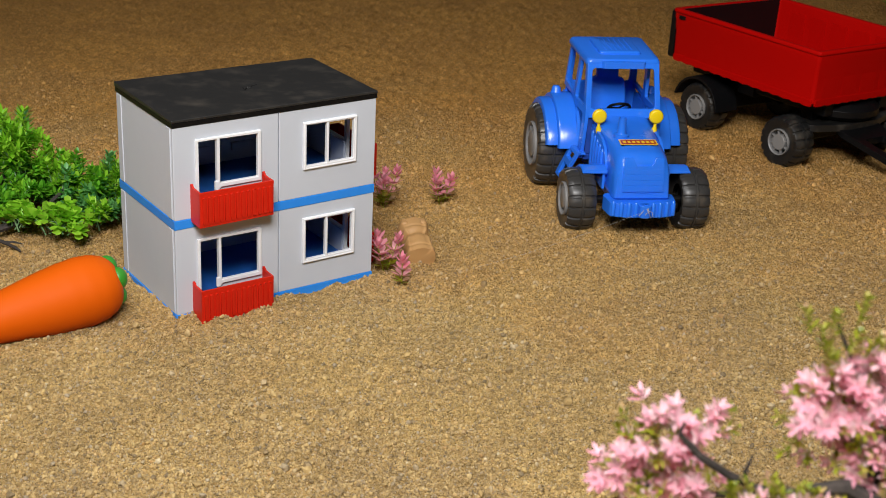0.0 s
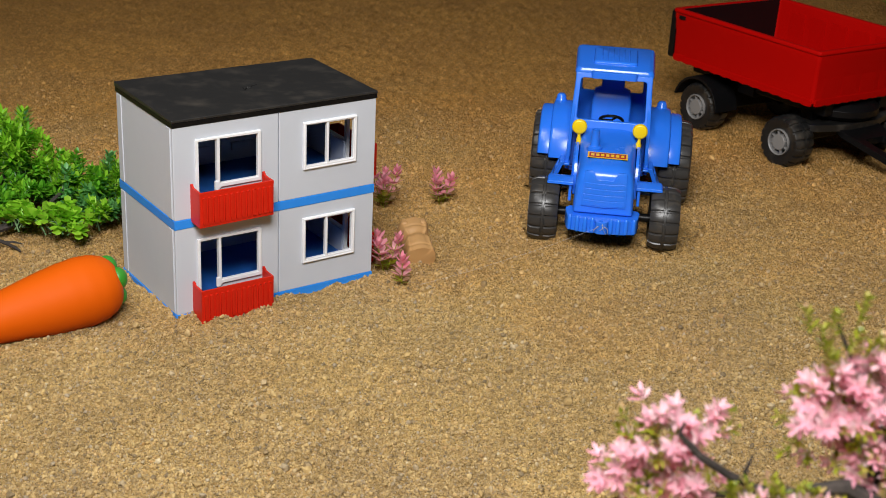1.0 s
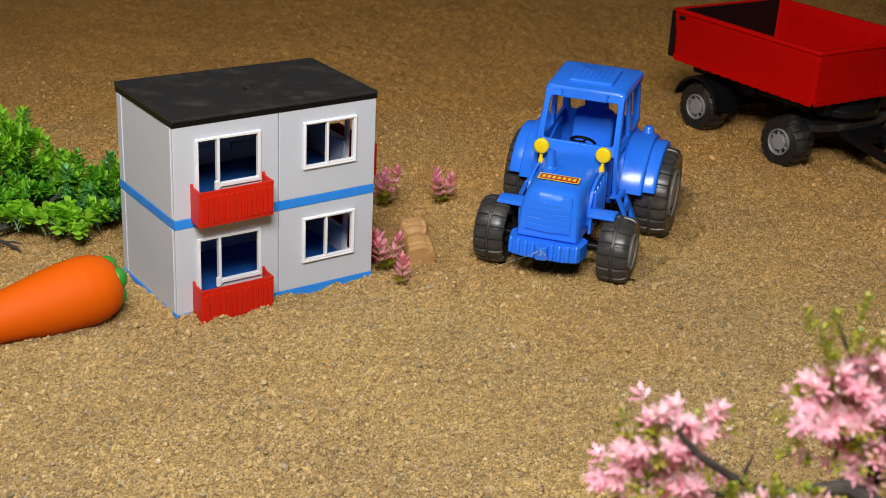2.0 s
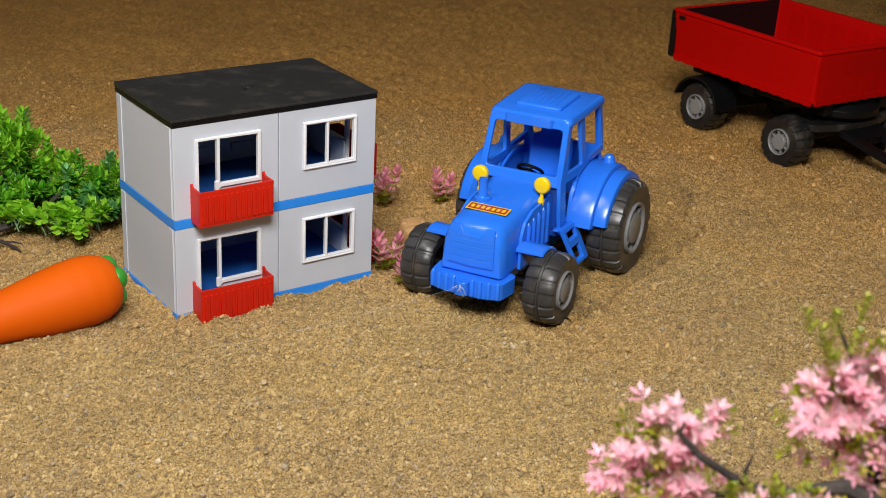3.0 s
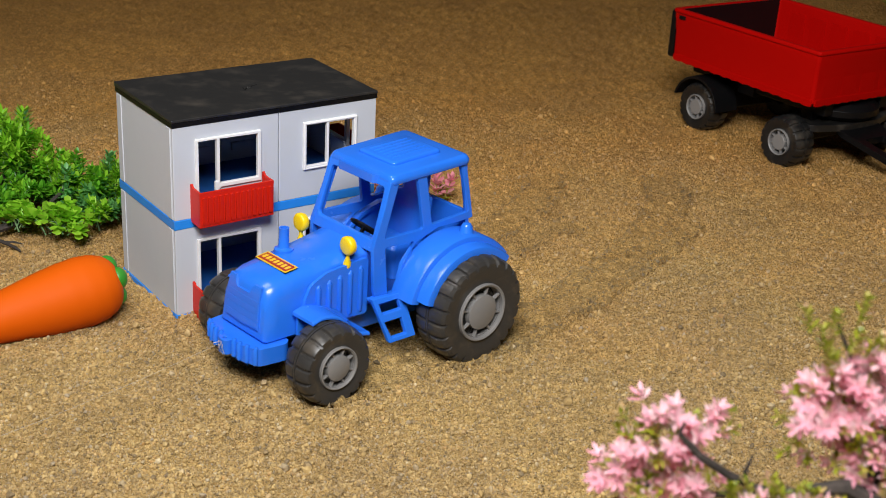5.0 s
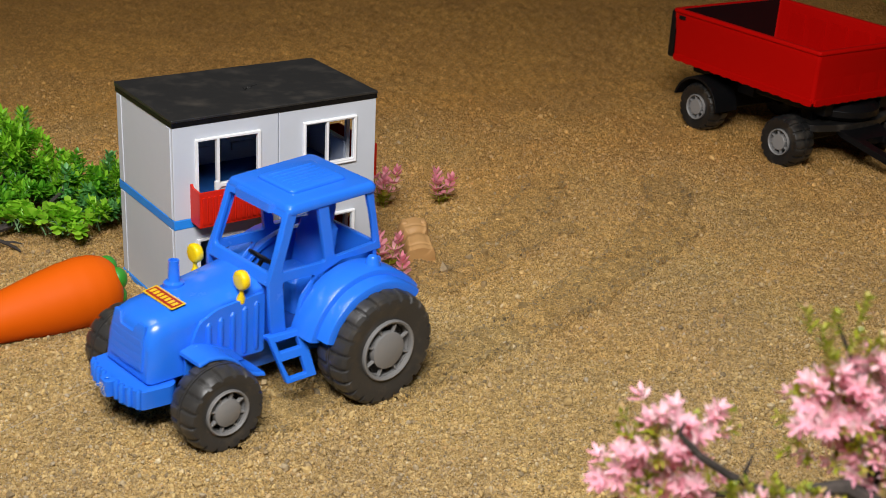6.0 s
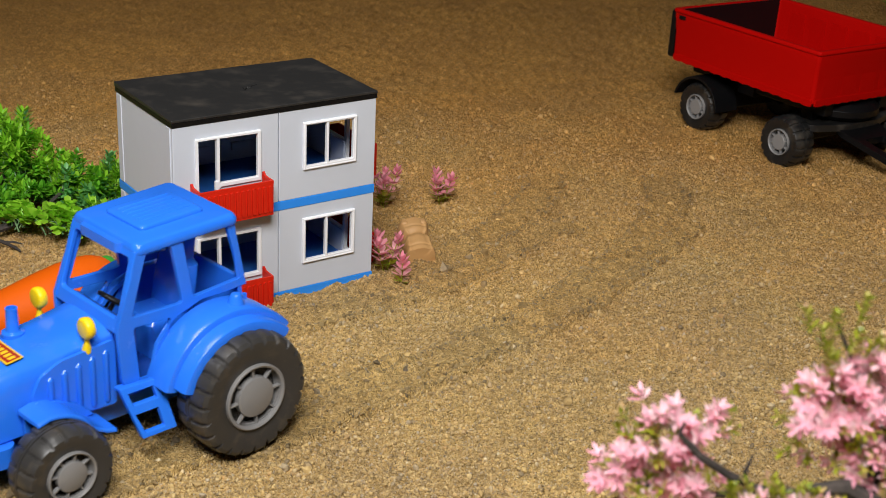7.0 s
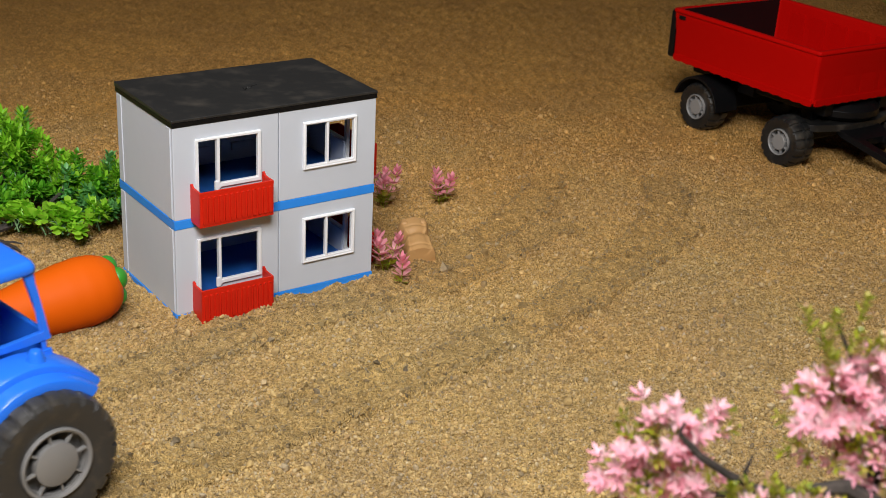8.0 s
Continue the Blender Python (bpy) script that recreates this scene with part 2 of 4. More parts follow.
def glide(t):
    """Place and turns of the tractor at t, smooth through the rows."""
    i = max(k for k in range(len(WAY) - 1) if WAY[k][0] <= t or k == 0)

    def slope(k, c):
        a, b = WAY[max(k - 1, 0)], WAY[min(k + 1, len(WAY) - 1)]
        return (b[c] - a[c]) / (b[0] - a[0])

    a, b = WAY[i], WAY[i + 1]
    h = b[0] - a[0]
    f = (t - a[0]) / h
    return [(2 * f ** 3 - 3 * f * f + 1) * a[c] + (f ** 3 - 2 * f * f + f) * h * slope(i, c)
            + (3 * f * f - 2 * f ** 3) * b[c] + (f ** 3 - f * f) * h * slope(i + 1, c) for c in range(1, 7)]


TIMES = [k / 10 for k in range(81)]
PATH = [glide(t) for t in TIMES]


def tractor_pose(row):
    x, y, heading, pitch, roll, lift = row
    return pose(x, y, lift, roll, pitch, heading)


# ---- ground ----
_lattice = np.random.RandomState(7).rand(256, 256)


def wave(x, y, scale):
    """Smooth value noise in -1..1 for arrays."""
    u, v = x / scale + 57.3, y / scale + 31.7
    i, j = np.floor(u).astype(int), np.floor(v).astype(int)
    f, g = u - i, v - j
    f, g = f * f * (3 - 2 * f), g * g * (3 - 2 * g)
    q = lambda a, b: _lattice[a % 256, b % 256]
    return 2 * ((q(i, j) * (1 - f) + q(i + 1, j) * f) * (1 - g) + (q(i, j + 1) * (1 - f) + q(i + 1, j + 1) * f) * g) - 1


def wheel_lines():
    """Where the tractor's wheels roll: half the tyre's width, then seconds and points on the sand."""
    out = []
    for ahead, half, offsets in ((-0.052, 0.0175, (0.066, -0.063)), (-0.201, 0.0205, (0.0765, -0.0675))):
        for w in offsets:
            line = []
            for t, (x, y, heading, *_) in zip(TIMES, PATH):
                c, s = math.cos(radians(heading)), math.sin(radians(heading))
                line.append((t, x + c * ahead - s * w, y + s * ahead + c * w))
            out.append((half, np.array(line)))
    return out


LINES = wheel_lines()


def height(x, y):
    """The sand's height in metres: low dunes and lumps."""
    z = 0.0022 * wave(x, y, 0.21) + 0.0014 * wave(x, y, 0.07) + 0.0013 * wave(x, y, 0.024) + 0.0021 * wave(x, y, 0.013) + 0.0023 * wave(x + 3.1, y, 0.0075)
    far = np.clip((y - 1.9) / 0.6, 0, 1) * 0.006 * wave(x, y, 0.33)
    heap = 0.0022 * np.clip((x - 0.02) / 0.08, 0, 1) * np.clip((y - 1.15) / 0.1, 0, 1) * np.clip((1.9 - y) / 0.3, 0, 1)
    return z + far + heap - 0.0012


def axis_steps(lo, a, b, hi, fine, coarse):
    return np.concatenate([np.arange(lo, a, coarse), np.arange(a, b, fine), np.arange(b, hi + coarse * 0.5, coarse)])


def build_ground():
    xs = axis_steps(-2.6, -0.66, 0.66, 2.6, 0.0028, 0.1)
    ys = np.concatenate([np.arange(-1.2, 0.7, 0.1), np.arange(0.7, 1.65, 0.0028), np.arange(1.65, 2.8, 0.008), np.arange(2.8, 3.85, 0.1)])
    gx, gy = np.meshgrid(xs, ys)
    gz = height(gx, gy)
    co = np.stack([gx, gy, gz], -1).reshape(-1, 3)
    nx, ny = len(xs), len(ys)
    idx = np.arange(nx * ny).reshape(ny, nx)
    quads = np.stack([idx[:-1, :-1], idx[:-1, 1:], idx[1:, 1:], idx[1:, :-1]], -1).reshape(-1, 4)
    me = bpy.data.meshes.new("ground")
    me.from_pydata(co.tolist(), [], quads.tolist())
    me.polygons.foreach_set("use_smooth", [True] * len(me.polygons))
    me.materials.append(SAND)
    tagged(new("ground", me), "coarse tan sand spread flat with low lumps", "sand", kind="structure")


def scatter(name, label, count, sizes, seed, shape, region, material, sink=0.25, places=None):
    """Many loose grains as one mesh; shape: corner points of one grain and its triangles."""
    rng = np.random.RandomState(seed)
    base, tris = np.array(shape[0], float), np.array(shape[1])
    if places is None:
        near, far, spread = region
        y = near + (far - near) * rng.rand(count * 3) ** 1.6
        x = (rng.rand(count * 3) - 0.5) * 2 * (spread * y + 0.085) + 0.02
        crowd = 0.46 + 0.2 * wave(x, y, 0.09) + 0.18 * wave(x, y, 0.035)
        crowd = crowd * np.clip((1.95 - y) / 0.75, 0.0, 1.0)
        keep = np.flatnonzero(rng.rand(count * 3) < crowd)[:count]
        x, y, count = x[keep], y[keep], len(keep)
    else:
        x, y = places[:, 0], places[:, 1]
    r = sizes[0] * np.exp(rng.randn(count) * sizes[1]) * (0.80 + 0.20 * y)
    z = height(x, y) + r * (0.85 - sink)
    turn = rng.randn(count, 3, 3)
    q, _ = np.linalg.qr(turn)
    stretch = np.stack([0.9 + 0.4 * rng.rand(count), 0.8 + 0.4 * rng.rand(count), 0.7 + 0.35 * rng.rand(count)], 1)
    lumps = base[None] * (0.75 + 0.5 * rng.rand(count, len(base), 1))
    co = np.einsum("nij,nkj->nki", q, lumps * stretch[:, None]) * r[:, None, None] + np.stack([x, y, z], 1)[:, None]
    faces = (tris[None] + (np.arange(count) * len(base))[:, None, None]).reshape(-1, 3)
    me = bpy.data.meshes.new(name)
    me.from_pydata(co.reshape(-1, 3).tolist(), [], faces.tolist())
    me.materials.append(material)
    tagged(new(name, me), label, "gravel", kind="stuff")


OCTA = ([(1, 0, 0), (-1, 0, 0), (0, 1, 0), (0, -1, 0), (0, 0, 1), (0, 0, -1)],
        [(0, 2, 4), (2, 1, 4), (1, 3, 4), (3, 0, 4), (2, 0, 5), (1, 2, 5), (3, 1, 5), (0, 3, 5)])


def ico():
    b = bmesh.new()
    bmesh.ops.create_icosphere(b, subdivisions=1, radius=1.0)
    out = [tuple(v.co) for v in b.verts], [tuple(v.index for v in f.verts) for f in b.faces]
    b.free()
    return out


build_ground()
scatter("sand_grains", "coarse loose grains of tan, brown and grey sand", 205000, (0.00074, 0.30), 3, OCTA, (0.75, 2.3, 0.31), GRAIN)
scatter("coarse_grains", "coarse rounded grains of tan and brown sand", 16000, (0.00125, 0.28), 8, ico(), (0.75, 2.3, 0.31), GRAIN, 0.15)
scatter("small_pebbles", "small scattered pebbles of grey and tan stone", 900, (0.0019, 0.30), 5, ico(), (0.76, 2.2, 0.31), GRAIN, 0.2)


def build_pressed_sand():
    """Rut strips in short rigid pieces: a smooth pressed floor with crumbly ridges, which the wheels push up as they roll by."""
    rng = np.random.RandomState(9)
    base, tris = np.array(OCTA[0], float), np.array(OCTA[1])
    out = []
    for half, line in LINES:
        across = np.array([-1.4, -1.2, -1.1, -1.0, -0.9, -0.78, -0.5, -0.25, 0.0, 0.25, 0.5, 0.78, 0.9, 1.0, 1.1, 1.2, 1.4]) * half
        run = np.concatenate([[0], np.cumsum(np.hypot(np.diff(line[:, 1]), np.diff(line[:, 2])))])
        pieces = int(run[-1] / 0.03)
        lumpy = lambda x, y, side: np.clip(0.35 + 0.55 * wave(x, y, 0.04) + 0.5 * wave(x, y, 0.011), 0, 1.2) * np.exp(-((np.abs(side) - half) / 0.0030) ** 2)
        for k in range(pieces):
            d = np.linspace(run[-1] * k / pieces, run[-1] * (k + 1) / pieces + 0.001, 12)
            x, y, t = np.interp(d, run, line[:, 1]), np.interp(d, run, line[:, 2]), np.interp(d, run, line[:, 0])
            a, b = np.array([x[0], y[0]]), np.array([x[-1], y[-1]])
            e = (b - a) / np.hypot(*(b - a))
            gx, gy = x[:, None] - e[1] * across, y[:, None] + e[0] * across
            gz = height(gx, gy) + 0.0027 + 0.0054 * lumpy(gx, gy, across) - 0.0070 * np.clip((np.abs(across) / half - 1.12) / 0.25, 0, 1)
            co = [np.stack([gx, gy, gz], -1).reshape(-1, 3)]
            n, m = len(d), len(across)
            idx = np.arange(n * m).reshape(n, m)
            faces = np.stack([idx[:-1, :-1], idx[1:, :-1], idx[1:, 1:], idx[:-1, 1:]], -1).reshape(-1, 4).tolist()
            smooth = len(faces)
            count, at = 65, n * m
            f, side = rng.rand(count), np.where(rng.rand(count) < 0.9, rng.choice((-1, 1), count) * (half + 0.0028 * rng.randn(count)), 2 * half * (rng.rand(count) - 0.5))
            px, py = a[0] + (b - a)[0] * f - e[1] * side, a[1] + (b - a)[1] * f + e[0] * side
            r = 0.0011 * np.exp(0.45 * rng.randn(count))
            q, _ = np.linalg.qr(rng.randn(count, 3, 3))
            lump = base[None] * (0.7 + 0.6 * rng.rand(count, 6, 1)) * np.array([1.3, 1.0, 0.75])
            co.append((np.einsum("nij,nkj->nki", q, lump) * r[:, None, None] + np.stack([px, py, height(px, py) + 0.0029 + 0.0052 * lumpy(px, py, side)], -1)[:, None]).reshape(-1, 3))
            faces += (tris[None] + (at + np.arange(count) * 6)[:, None, None]).reshape(-1, 3).tolist()
            me = bpy.data.meshes.new("pressed_sand")
            me.from_pydata(np.concatenate(co).tolist(), [], faces)
            me.materials.append(SAND)
            me.materials.append(SHADED_GRAIN)
            me.polygons.foreach_set("material_index", [0] * smooth + [1] * (len(faces) - smooth))
            me.polygons.foreach_set("use_smooth", [True] * smooth + [False] * (len(faces) - smooth))
            ob = tagged(new("pressed_sand", me), "strip of pressed sand with crumbs along a wheel rut", "sand", kind="stuff")
            out.append((ob, float(t[0]), float(t[-1])))
    return out


PRESSED = build_pressed_sand()


def build_room():
    def slab(name, x0, x1, y0, y1, z0, z1, label):
        b = bmesh.new()
        block(b, *(1000 * v for v in (x0, x1, y0, y1, z0, z1)))
        tagged(finish(name, b, PLASTER, None), label, "ceiling" if name == "ceiling" else "wall", kind="structure")

    slab("wall_north", -2.7, 2.7, 3.8, 3.9, -0.1, 2.5, "plain plastered wall of the dim room")
    slab("wall_south", -2.7, 2.7, -1.3, -1.2, -0.1, 2.5, "plain plastered wall of the dim room")
    slab("wall_west", -2.7, -2.6, -1.2, 3.8, -0.1, 2.5, "plain plastered wall of the dim room")
    slab("wall_east", 2.6, 2.7, -1.2, 3.8, -0.1, 2.5, "plain plastered wall of the dim room")
    slab("ceiling", -2.7, 2.7, -1.3, 3.9, 2.5, 2.6, "plain plastered ceiling of the dim room")


build_room()


# ---- toy house: u along its front, v into its depth ----
HOUSE_W, HOUSE_D = 206.5, 122.6


def window_frame(b, outline, openings, to3d, proud=2.4):
    plate(b, outline, openings, lambda u, z, w: to3d(u, z, w - proud), proud + 2.0)


def balcony(house, base, to3d, u0=15.5, u1=88.0):
    """A ribbed red balcony tray that hangs on the wall at height base."""
    b = bmesh.new()
    z0, z1, reach = base - 1.5, base + 31.5, 19.0
    side = [(0, z0 + 1.5), (0, z1 + 2.5), (1.5, z1 + 3.0), (5, z1 + 0.2), (reach, z1), (reach - 1.0, z0), (3, z0)]
    for a in (u0, u1 - 1.8):
        c = bmesh.new()
        plate(c, side, [], lambda w, z, t, a=a: to3d(a + t, z, -w), 1.8)
        part("balcony_side", c, RED, house)
    plate(b, rect(u0, u1, z0, z1), [], lambda u, z, t: to3d(u, z, t - reach), 1.8)
    plate(b, rect(u0 + 1.8, u1 - 1.8, z0, z0 + 1.8), [], lambda u, z, t: to3d(u, z, -t), reach - 1.8)
    front = part("balcony_front", b, RED, house, bevel=0.5)
    step = (u1 - u0 - 8) / 12
    for i in range(13):
        u = u0 + 4 + i * step
        r = bmesh.new()
        plate(r, rounded(rect(u - 1.5, u + 1.5, z0 + 3.5, z1 - 4.5), 1.4), [], lambda a, z, t: to3d(a, z, t - reach - 1.7), 2.0)
        part("rib", r, RED, front, bevel=0.7)


def build_house():
    house = thing("toy_house", pose(-0.2366, 1.1231, 0.0, 0.587, -0.768, 35.995),
                  "two-storey grey plastic toy house with black roof and red balconies", "toy house")

    def front(u, z, w):
        return (u, w, z)

    def right(u, z, w):
        return (HOUSE_W - w, u, z)

    def left(u, z, w):
        return (w, HOUSE_D - u, z)

    def back(u, z, w):
        return (HOUSE_W - u, HOUSE_D - w, z)

    door_out = [(20.8, 167), (20.8, 99.5), (41.0, 99.5), (41.0, 116), (45.0, 119.5), (84.6, 119.5), (84.6, 167)]
    door_hole = [(23.5, 164.6), (23.5, 102.5), (41.0, 102.5), (41.0, 164.6)]
    pane_hole = [(43.9, 164.6), (43.9, 123.4), (81.2, 123.4), (81.2, 164.0)]
    win_out, win_a, win_b = rect(128.2, 185.0, 121.0, 167.0), rect(131.1, 152.4, 124.9, 164.2), rect(154.9, 181.2, 125.1, 164.0)
    for floor_no, dz in ((0, -93.9), (1, 0.0)):
        z0, z1 = (2.0, 85.2) if floor_no == 0 else (93.9, 179.8)
        shift = lambda poly: [(u, z + dz) for u, z in poly]
        wide = 0.0 if floor_no else 0.4

        def wall(name, poly, holes, to3d):
            b = bmesh.new()
            plate(b, poly, holes, to3d, 3.0)
            return part(name, b, HOUSE_GREY, house, bevel=0.7)

        opening = [(22.5, 165.5), (22.5, 101.0), (42.5, 101.0), (42.5, 121.0), (83, 121.0), (83, 165.5)]
        wall("front_panel", rect(0, 102.9, z0, z1), [shift(opening)], front)
        wall("front_panel", rect(103.7, HOUSE_W, z0, z1), [shift(rect(130, 183, 122.5, 165.5))], front)
        side_open = [(32, 163), (32, 101), (52, 101), (52, 121), (90, 121), (90, 163)]
        wall("side_panel", rect(3.1, HOUSE_D - 3.1, z0, z1), [shift(side_open)], right)
        plain = wall("side_panel", rect(3.1, HOUSE_D - 3.1, z0, z1), [], left)
        for a, c in ((4.0, 12.0), (HOUSE_D - 12.0, HOUSE_D - 4.0)):
            b = bmesh.new()
            plate(b, rect(a, c, z0 + 0.6, z1 - 0.6), [], lambda u, z, w: left(u, z, w - 0.8), 1.0)
            part("pilaster", b, HOUSE_GREY, plain, bevel=0.4)
        for u0, u1 in ((0, 102.9), (103.7, HOUSE_W)):
            wall("back_panel", rect(u0, u1, z0, z1), [shift(rect(u0 + 28, u0 + 76, 118, 164))], back)
        b = bmesh.new()
        window_frame(b, shift(door_out), [shift(door_hole), shift(pane_hole)], front)
        frame_ob = part("balcony_window_frame", b, WHITE, house, bevel=0.7)
        b = bmesh.new()
        plate(b, shift(rect(38.6, 42.2, 117.0, 126.0)), [], lambda u, z, w: front(u, z, w - 3.2), 3.0)
        part("door_post", b, WHITE, frame_ob, bevel=0.5)
        b = bmesh.new()
        window_frame(b, shift(win_out), [shift(win_a), shift(win_b)], front)
        frame_ob = part("window_frame", b, WHITE, house, bevel=0.7)
        inner = bmesh.new()
        window_frame(inner, shift(rect(128.9, 184.2, 121.7, 166.3)), [shift(rect(130.2, 183.0, 123.0, 165.0))], lambda u, z, w: front(u, z, w - 0.7), 2.2)
        part("raised_moulding", inner, WHITE, frame_ob, bevel=0.4)
        b = bmesh.new()
        window_frame(b, shift([(30, 165), (30, 99.5), (52, 99.5), (52, 119), (92, 119), (92, 165)]),
                     [shift(rect(33, 49.5, 103, 161.5)), shift(rect(53.5, 88.5, 123, 161.5))], right)
        part("balcony_window_frame", b, WHITE, house, bevel=0.6)
        balcony(house, 92.5 + dz, front)
        balcony(house, 92.5 + dz, right, 26.0, 98.0)
        b = bmesh.new()
        if floor_no == 0:
            block(b, -0.7, HOUSE_W + 0.7, -0.7, HOUSE_D + 0.7, -7.0, 2.0)
        else:
            block(b, -0.5, HOUSE_W + 0.5, -0.5, HOUSE_D + 0.5, 85.2, 93.9)
        part("base_slab" if floor_no == 0 else "storey_band", b, BAND_BLUE, house, bevel=0.6)
        b = bmesh.new()
        block(b, 3.2, HOUSE_W - 3.2, 3.2, HOUSE_D - 3.2, z0, z0 + 1.2)
        part("room_floor", b, FLOOR_BLUE, house)
        # sill strip and posts of the back windows, seen through the front ones
        for u0 in (0, 103.7):
            b = bmesh.new()
            window_frame(b, shift(rect(u0 + 25, u0 + 79, 115, 167)), [shift(rect(u0 + 28.5, u0 + 50, 118.5, 163.5)), shift(rect(u0 + 53, u0 + 75.5, 118.5, 163.5))], back)
            part("back_window_frame", b, WHITE, house, bevel=0.5)
            b = bmesh.new()
            block(b, HOUSE_W - u0 - 92, HOUSE_W - u0 - 12, HOUSE_D - 6.5, HOUSE_D - 3.0, z0 + 12, z0 + 20)
            part("inner_sill", b, HOUSE_GREY, house, bevel=0.5)
    b = bmesh.new()
    eaves = [(-1.1, -1.1), (HOUSE_W + 1.1, -1.1), (HOUSE_W + 1.1, HOUSE_D + 1.1), (-1.1, HOUSE_D + 1.1)]
    hexa(b, [(u, v, 184.3) for u, v in eaves], [(u, v, 187.0 + (0.6 if v > 0 else 0.0) + (1.6 if u < 0 < v else 0.0)) for u, v in eaves])
    roof = part("roof_panel", b, ROOF_BLACK, house, bevel=0.8)
    for u0, u1 in ((-0.7, 103.0), (103.6, HOUSE_W + 0.7)):
        b = bmesh.new()
        block(b, u0, u1, -0.7, HOUSE_D + 0.7, 179.8, 184.29)
        part("roof_lip", b, BLACK, roof, bevel=0.4)
    b = bmesh.new()
    mark = [(96, 52), (101, 57), (104, 56), (108, 61), (114, 62), (116, 66), (110, 66), (104, 62), (98, 60)]
    plate(b, mark, [], lambda u, v, w: (u, v, 187.3 + w), 1.0)
    part("embossed_mark", b, ROOF_BLACK, roof, bevel=0.2)


build_house()


# ---- wheels for tractor and trailer ----
def build_wheel(parent, m, r, width, rim, side, lugs, tyre=None):
    """One wheel: knobbly tyre, spoked grey rim and flat hub cap; side is the outward way along y."""
    h = width / 2
    b = bmesh.new()
    groove = 1.9 if r < 40 else 2.4
    # profile: along, radius, how deep the cross grooves bite
    prof = [(-h + 3, rim * 0.9, 0), (-h + 1, r * 0.70, 0), (-h, r * 0.82, 0.2), (-h + 0.2, r * 0.90, 1.2), (-h + 2.3, r - 1.9, 1.2), (-h * 0.55, r - 0.2, 1), (-2.0, r, 1), (-1.7, r - 1.0, 0.2),
            (-0.9, r - 1.0, 0.2), (-0.8, r + 0.2, 0.0), (0.8, r + 0.2, 0.0), (0.9, r - 1.0, 0.2),
            (1.7, r - 1.0, 0.2), (2.0, r, 1), (h * 0.55, r - 0.2, 1), (h - 2.3, r - 1.9, 1.2), (h - 0.2, r * 0.90, 1.2), (h, r * 0.82, 0.2), (h - 1, r * 0.70, 0), (h - 3, rim * 0.9, 0)]
    cols = []
    for i in range(lugs):
        for f, deep in ((0.0, 1), (0.12, 1), (0.20, 0), (0.34, -0.12), (0.62, -0.12), (0.78, 0), (0.92, 0)):
            a = 2 * math.pi * (i + f) / lugs
            cols.append([b.verts.new(((rad - groove * bite * deep) * math.cos(a), along, (rad - groove * bite * deep) * math.sin(a))) for along, rad, bite in prof])
    for i, c in enumerate(cols):
        d = cols[(i + 1) % len(cols)]
        for k in range(len(prof) - 1):
            b.faces.new((c[k], c[k + 1], d[k + 1], d[k]))
    wheel = part("wheel", b, tyre or TYRE, parent, sharp=28)
    wheel.matrix_basis = m
    b = bmesh.new()
    o = side * h
    spin(b, [(o - side * 9, rim * 1.03), (o + side * 0.4, rim * 1.03), (o + side * 0.9, rim * 0.99), (o - side * 0.2, rim * 0.92), (o - side * 8, rim * 0.90), (o - side * 9, rim * 0.90)], 40)
    for i in range(8):
        a = i * math.pi / 4
        c, s = math.cos(a), math.sin(a)
        low, high = [], []
        for rad, t in ((rim * 0.5, -0.8), (rim * 0.92, -0.7), (rim * 0.92, 0.7), (rim * 0.5, 0.8)):
            for ring, along in ((low, o - side * 5.0), (high, o - side * 1.6)):
                ring.append((rad * c - t * s, along, rad * s + t * c))
        hexa(b, low, high)
    part("rim", b, STEEL_GREY, wheel, "grey moulded rim with eight short spokes", bevel=0.25)
    b = bmesh.new()
    spin(b, [(o - side * 6, 0.01), (o - side * 6, rim * 0.62), (o - side * 0.5, rim * 0.62), (o - side * 0.1, rim * 0.59), (o - side * 0.1, 0.01)], 36)
    part("hub_cap", b, STEEL_GREY, wheel)
    b = bmesh.new()
    spin(b, [(-h + 9, 0.01), (-h + 9, rim * 0.95), (h - 9, rim * 0.95), (h - 9, 0.01)], 24)
    part("wheel_core", b, BLACK, wheel)
    return wheel


# ---- tractor: x ahead, y to its left, from the tow hook backwards ----
def both(fn):
    for s in (1, -1):
        fn(s)


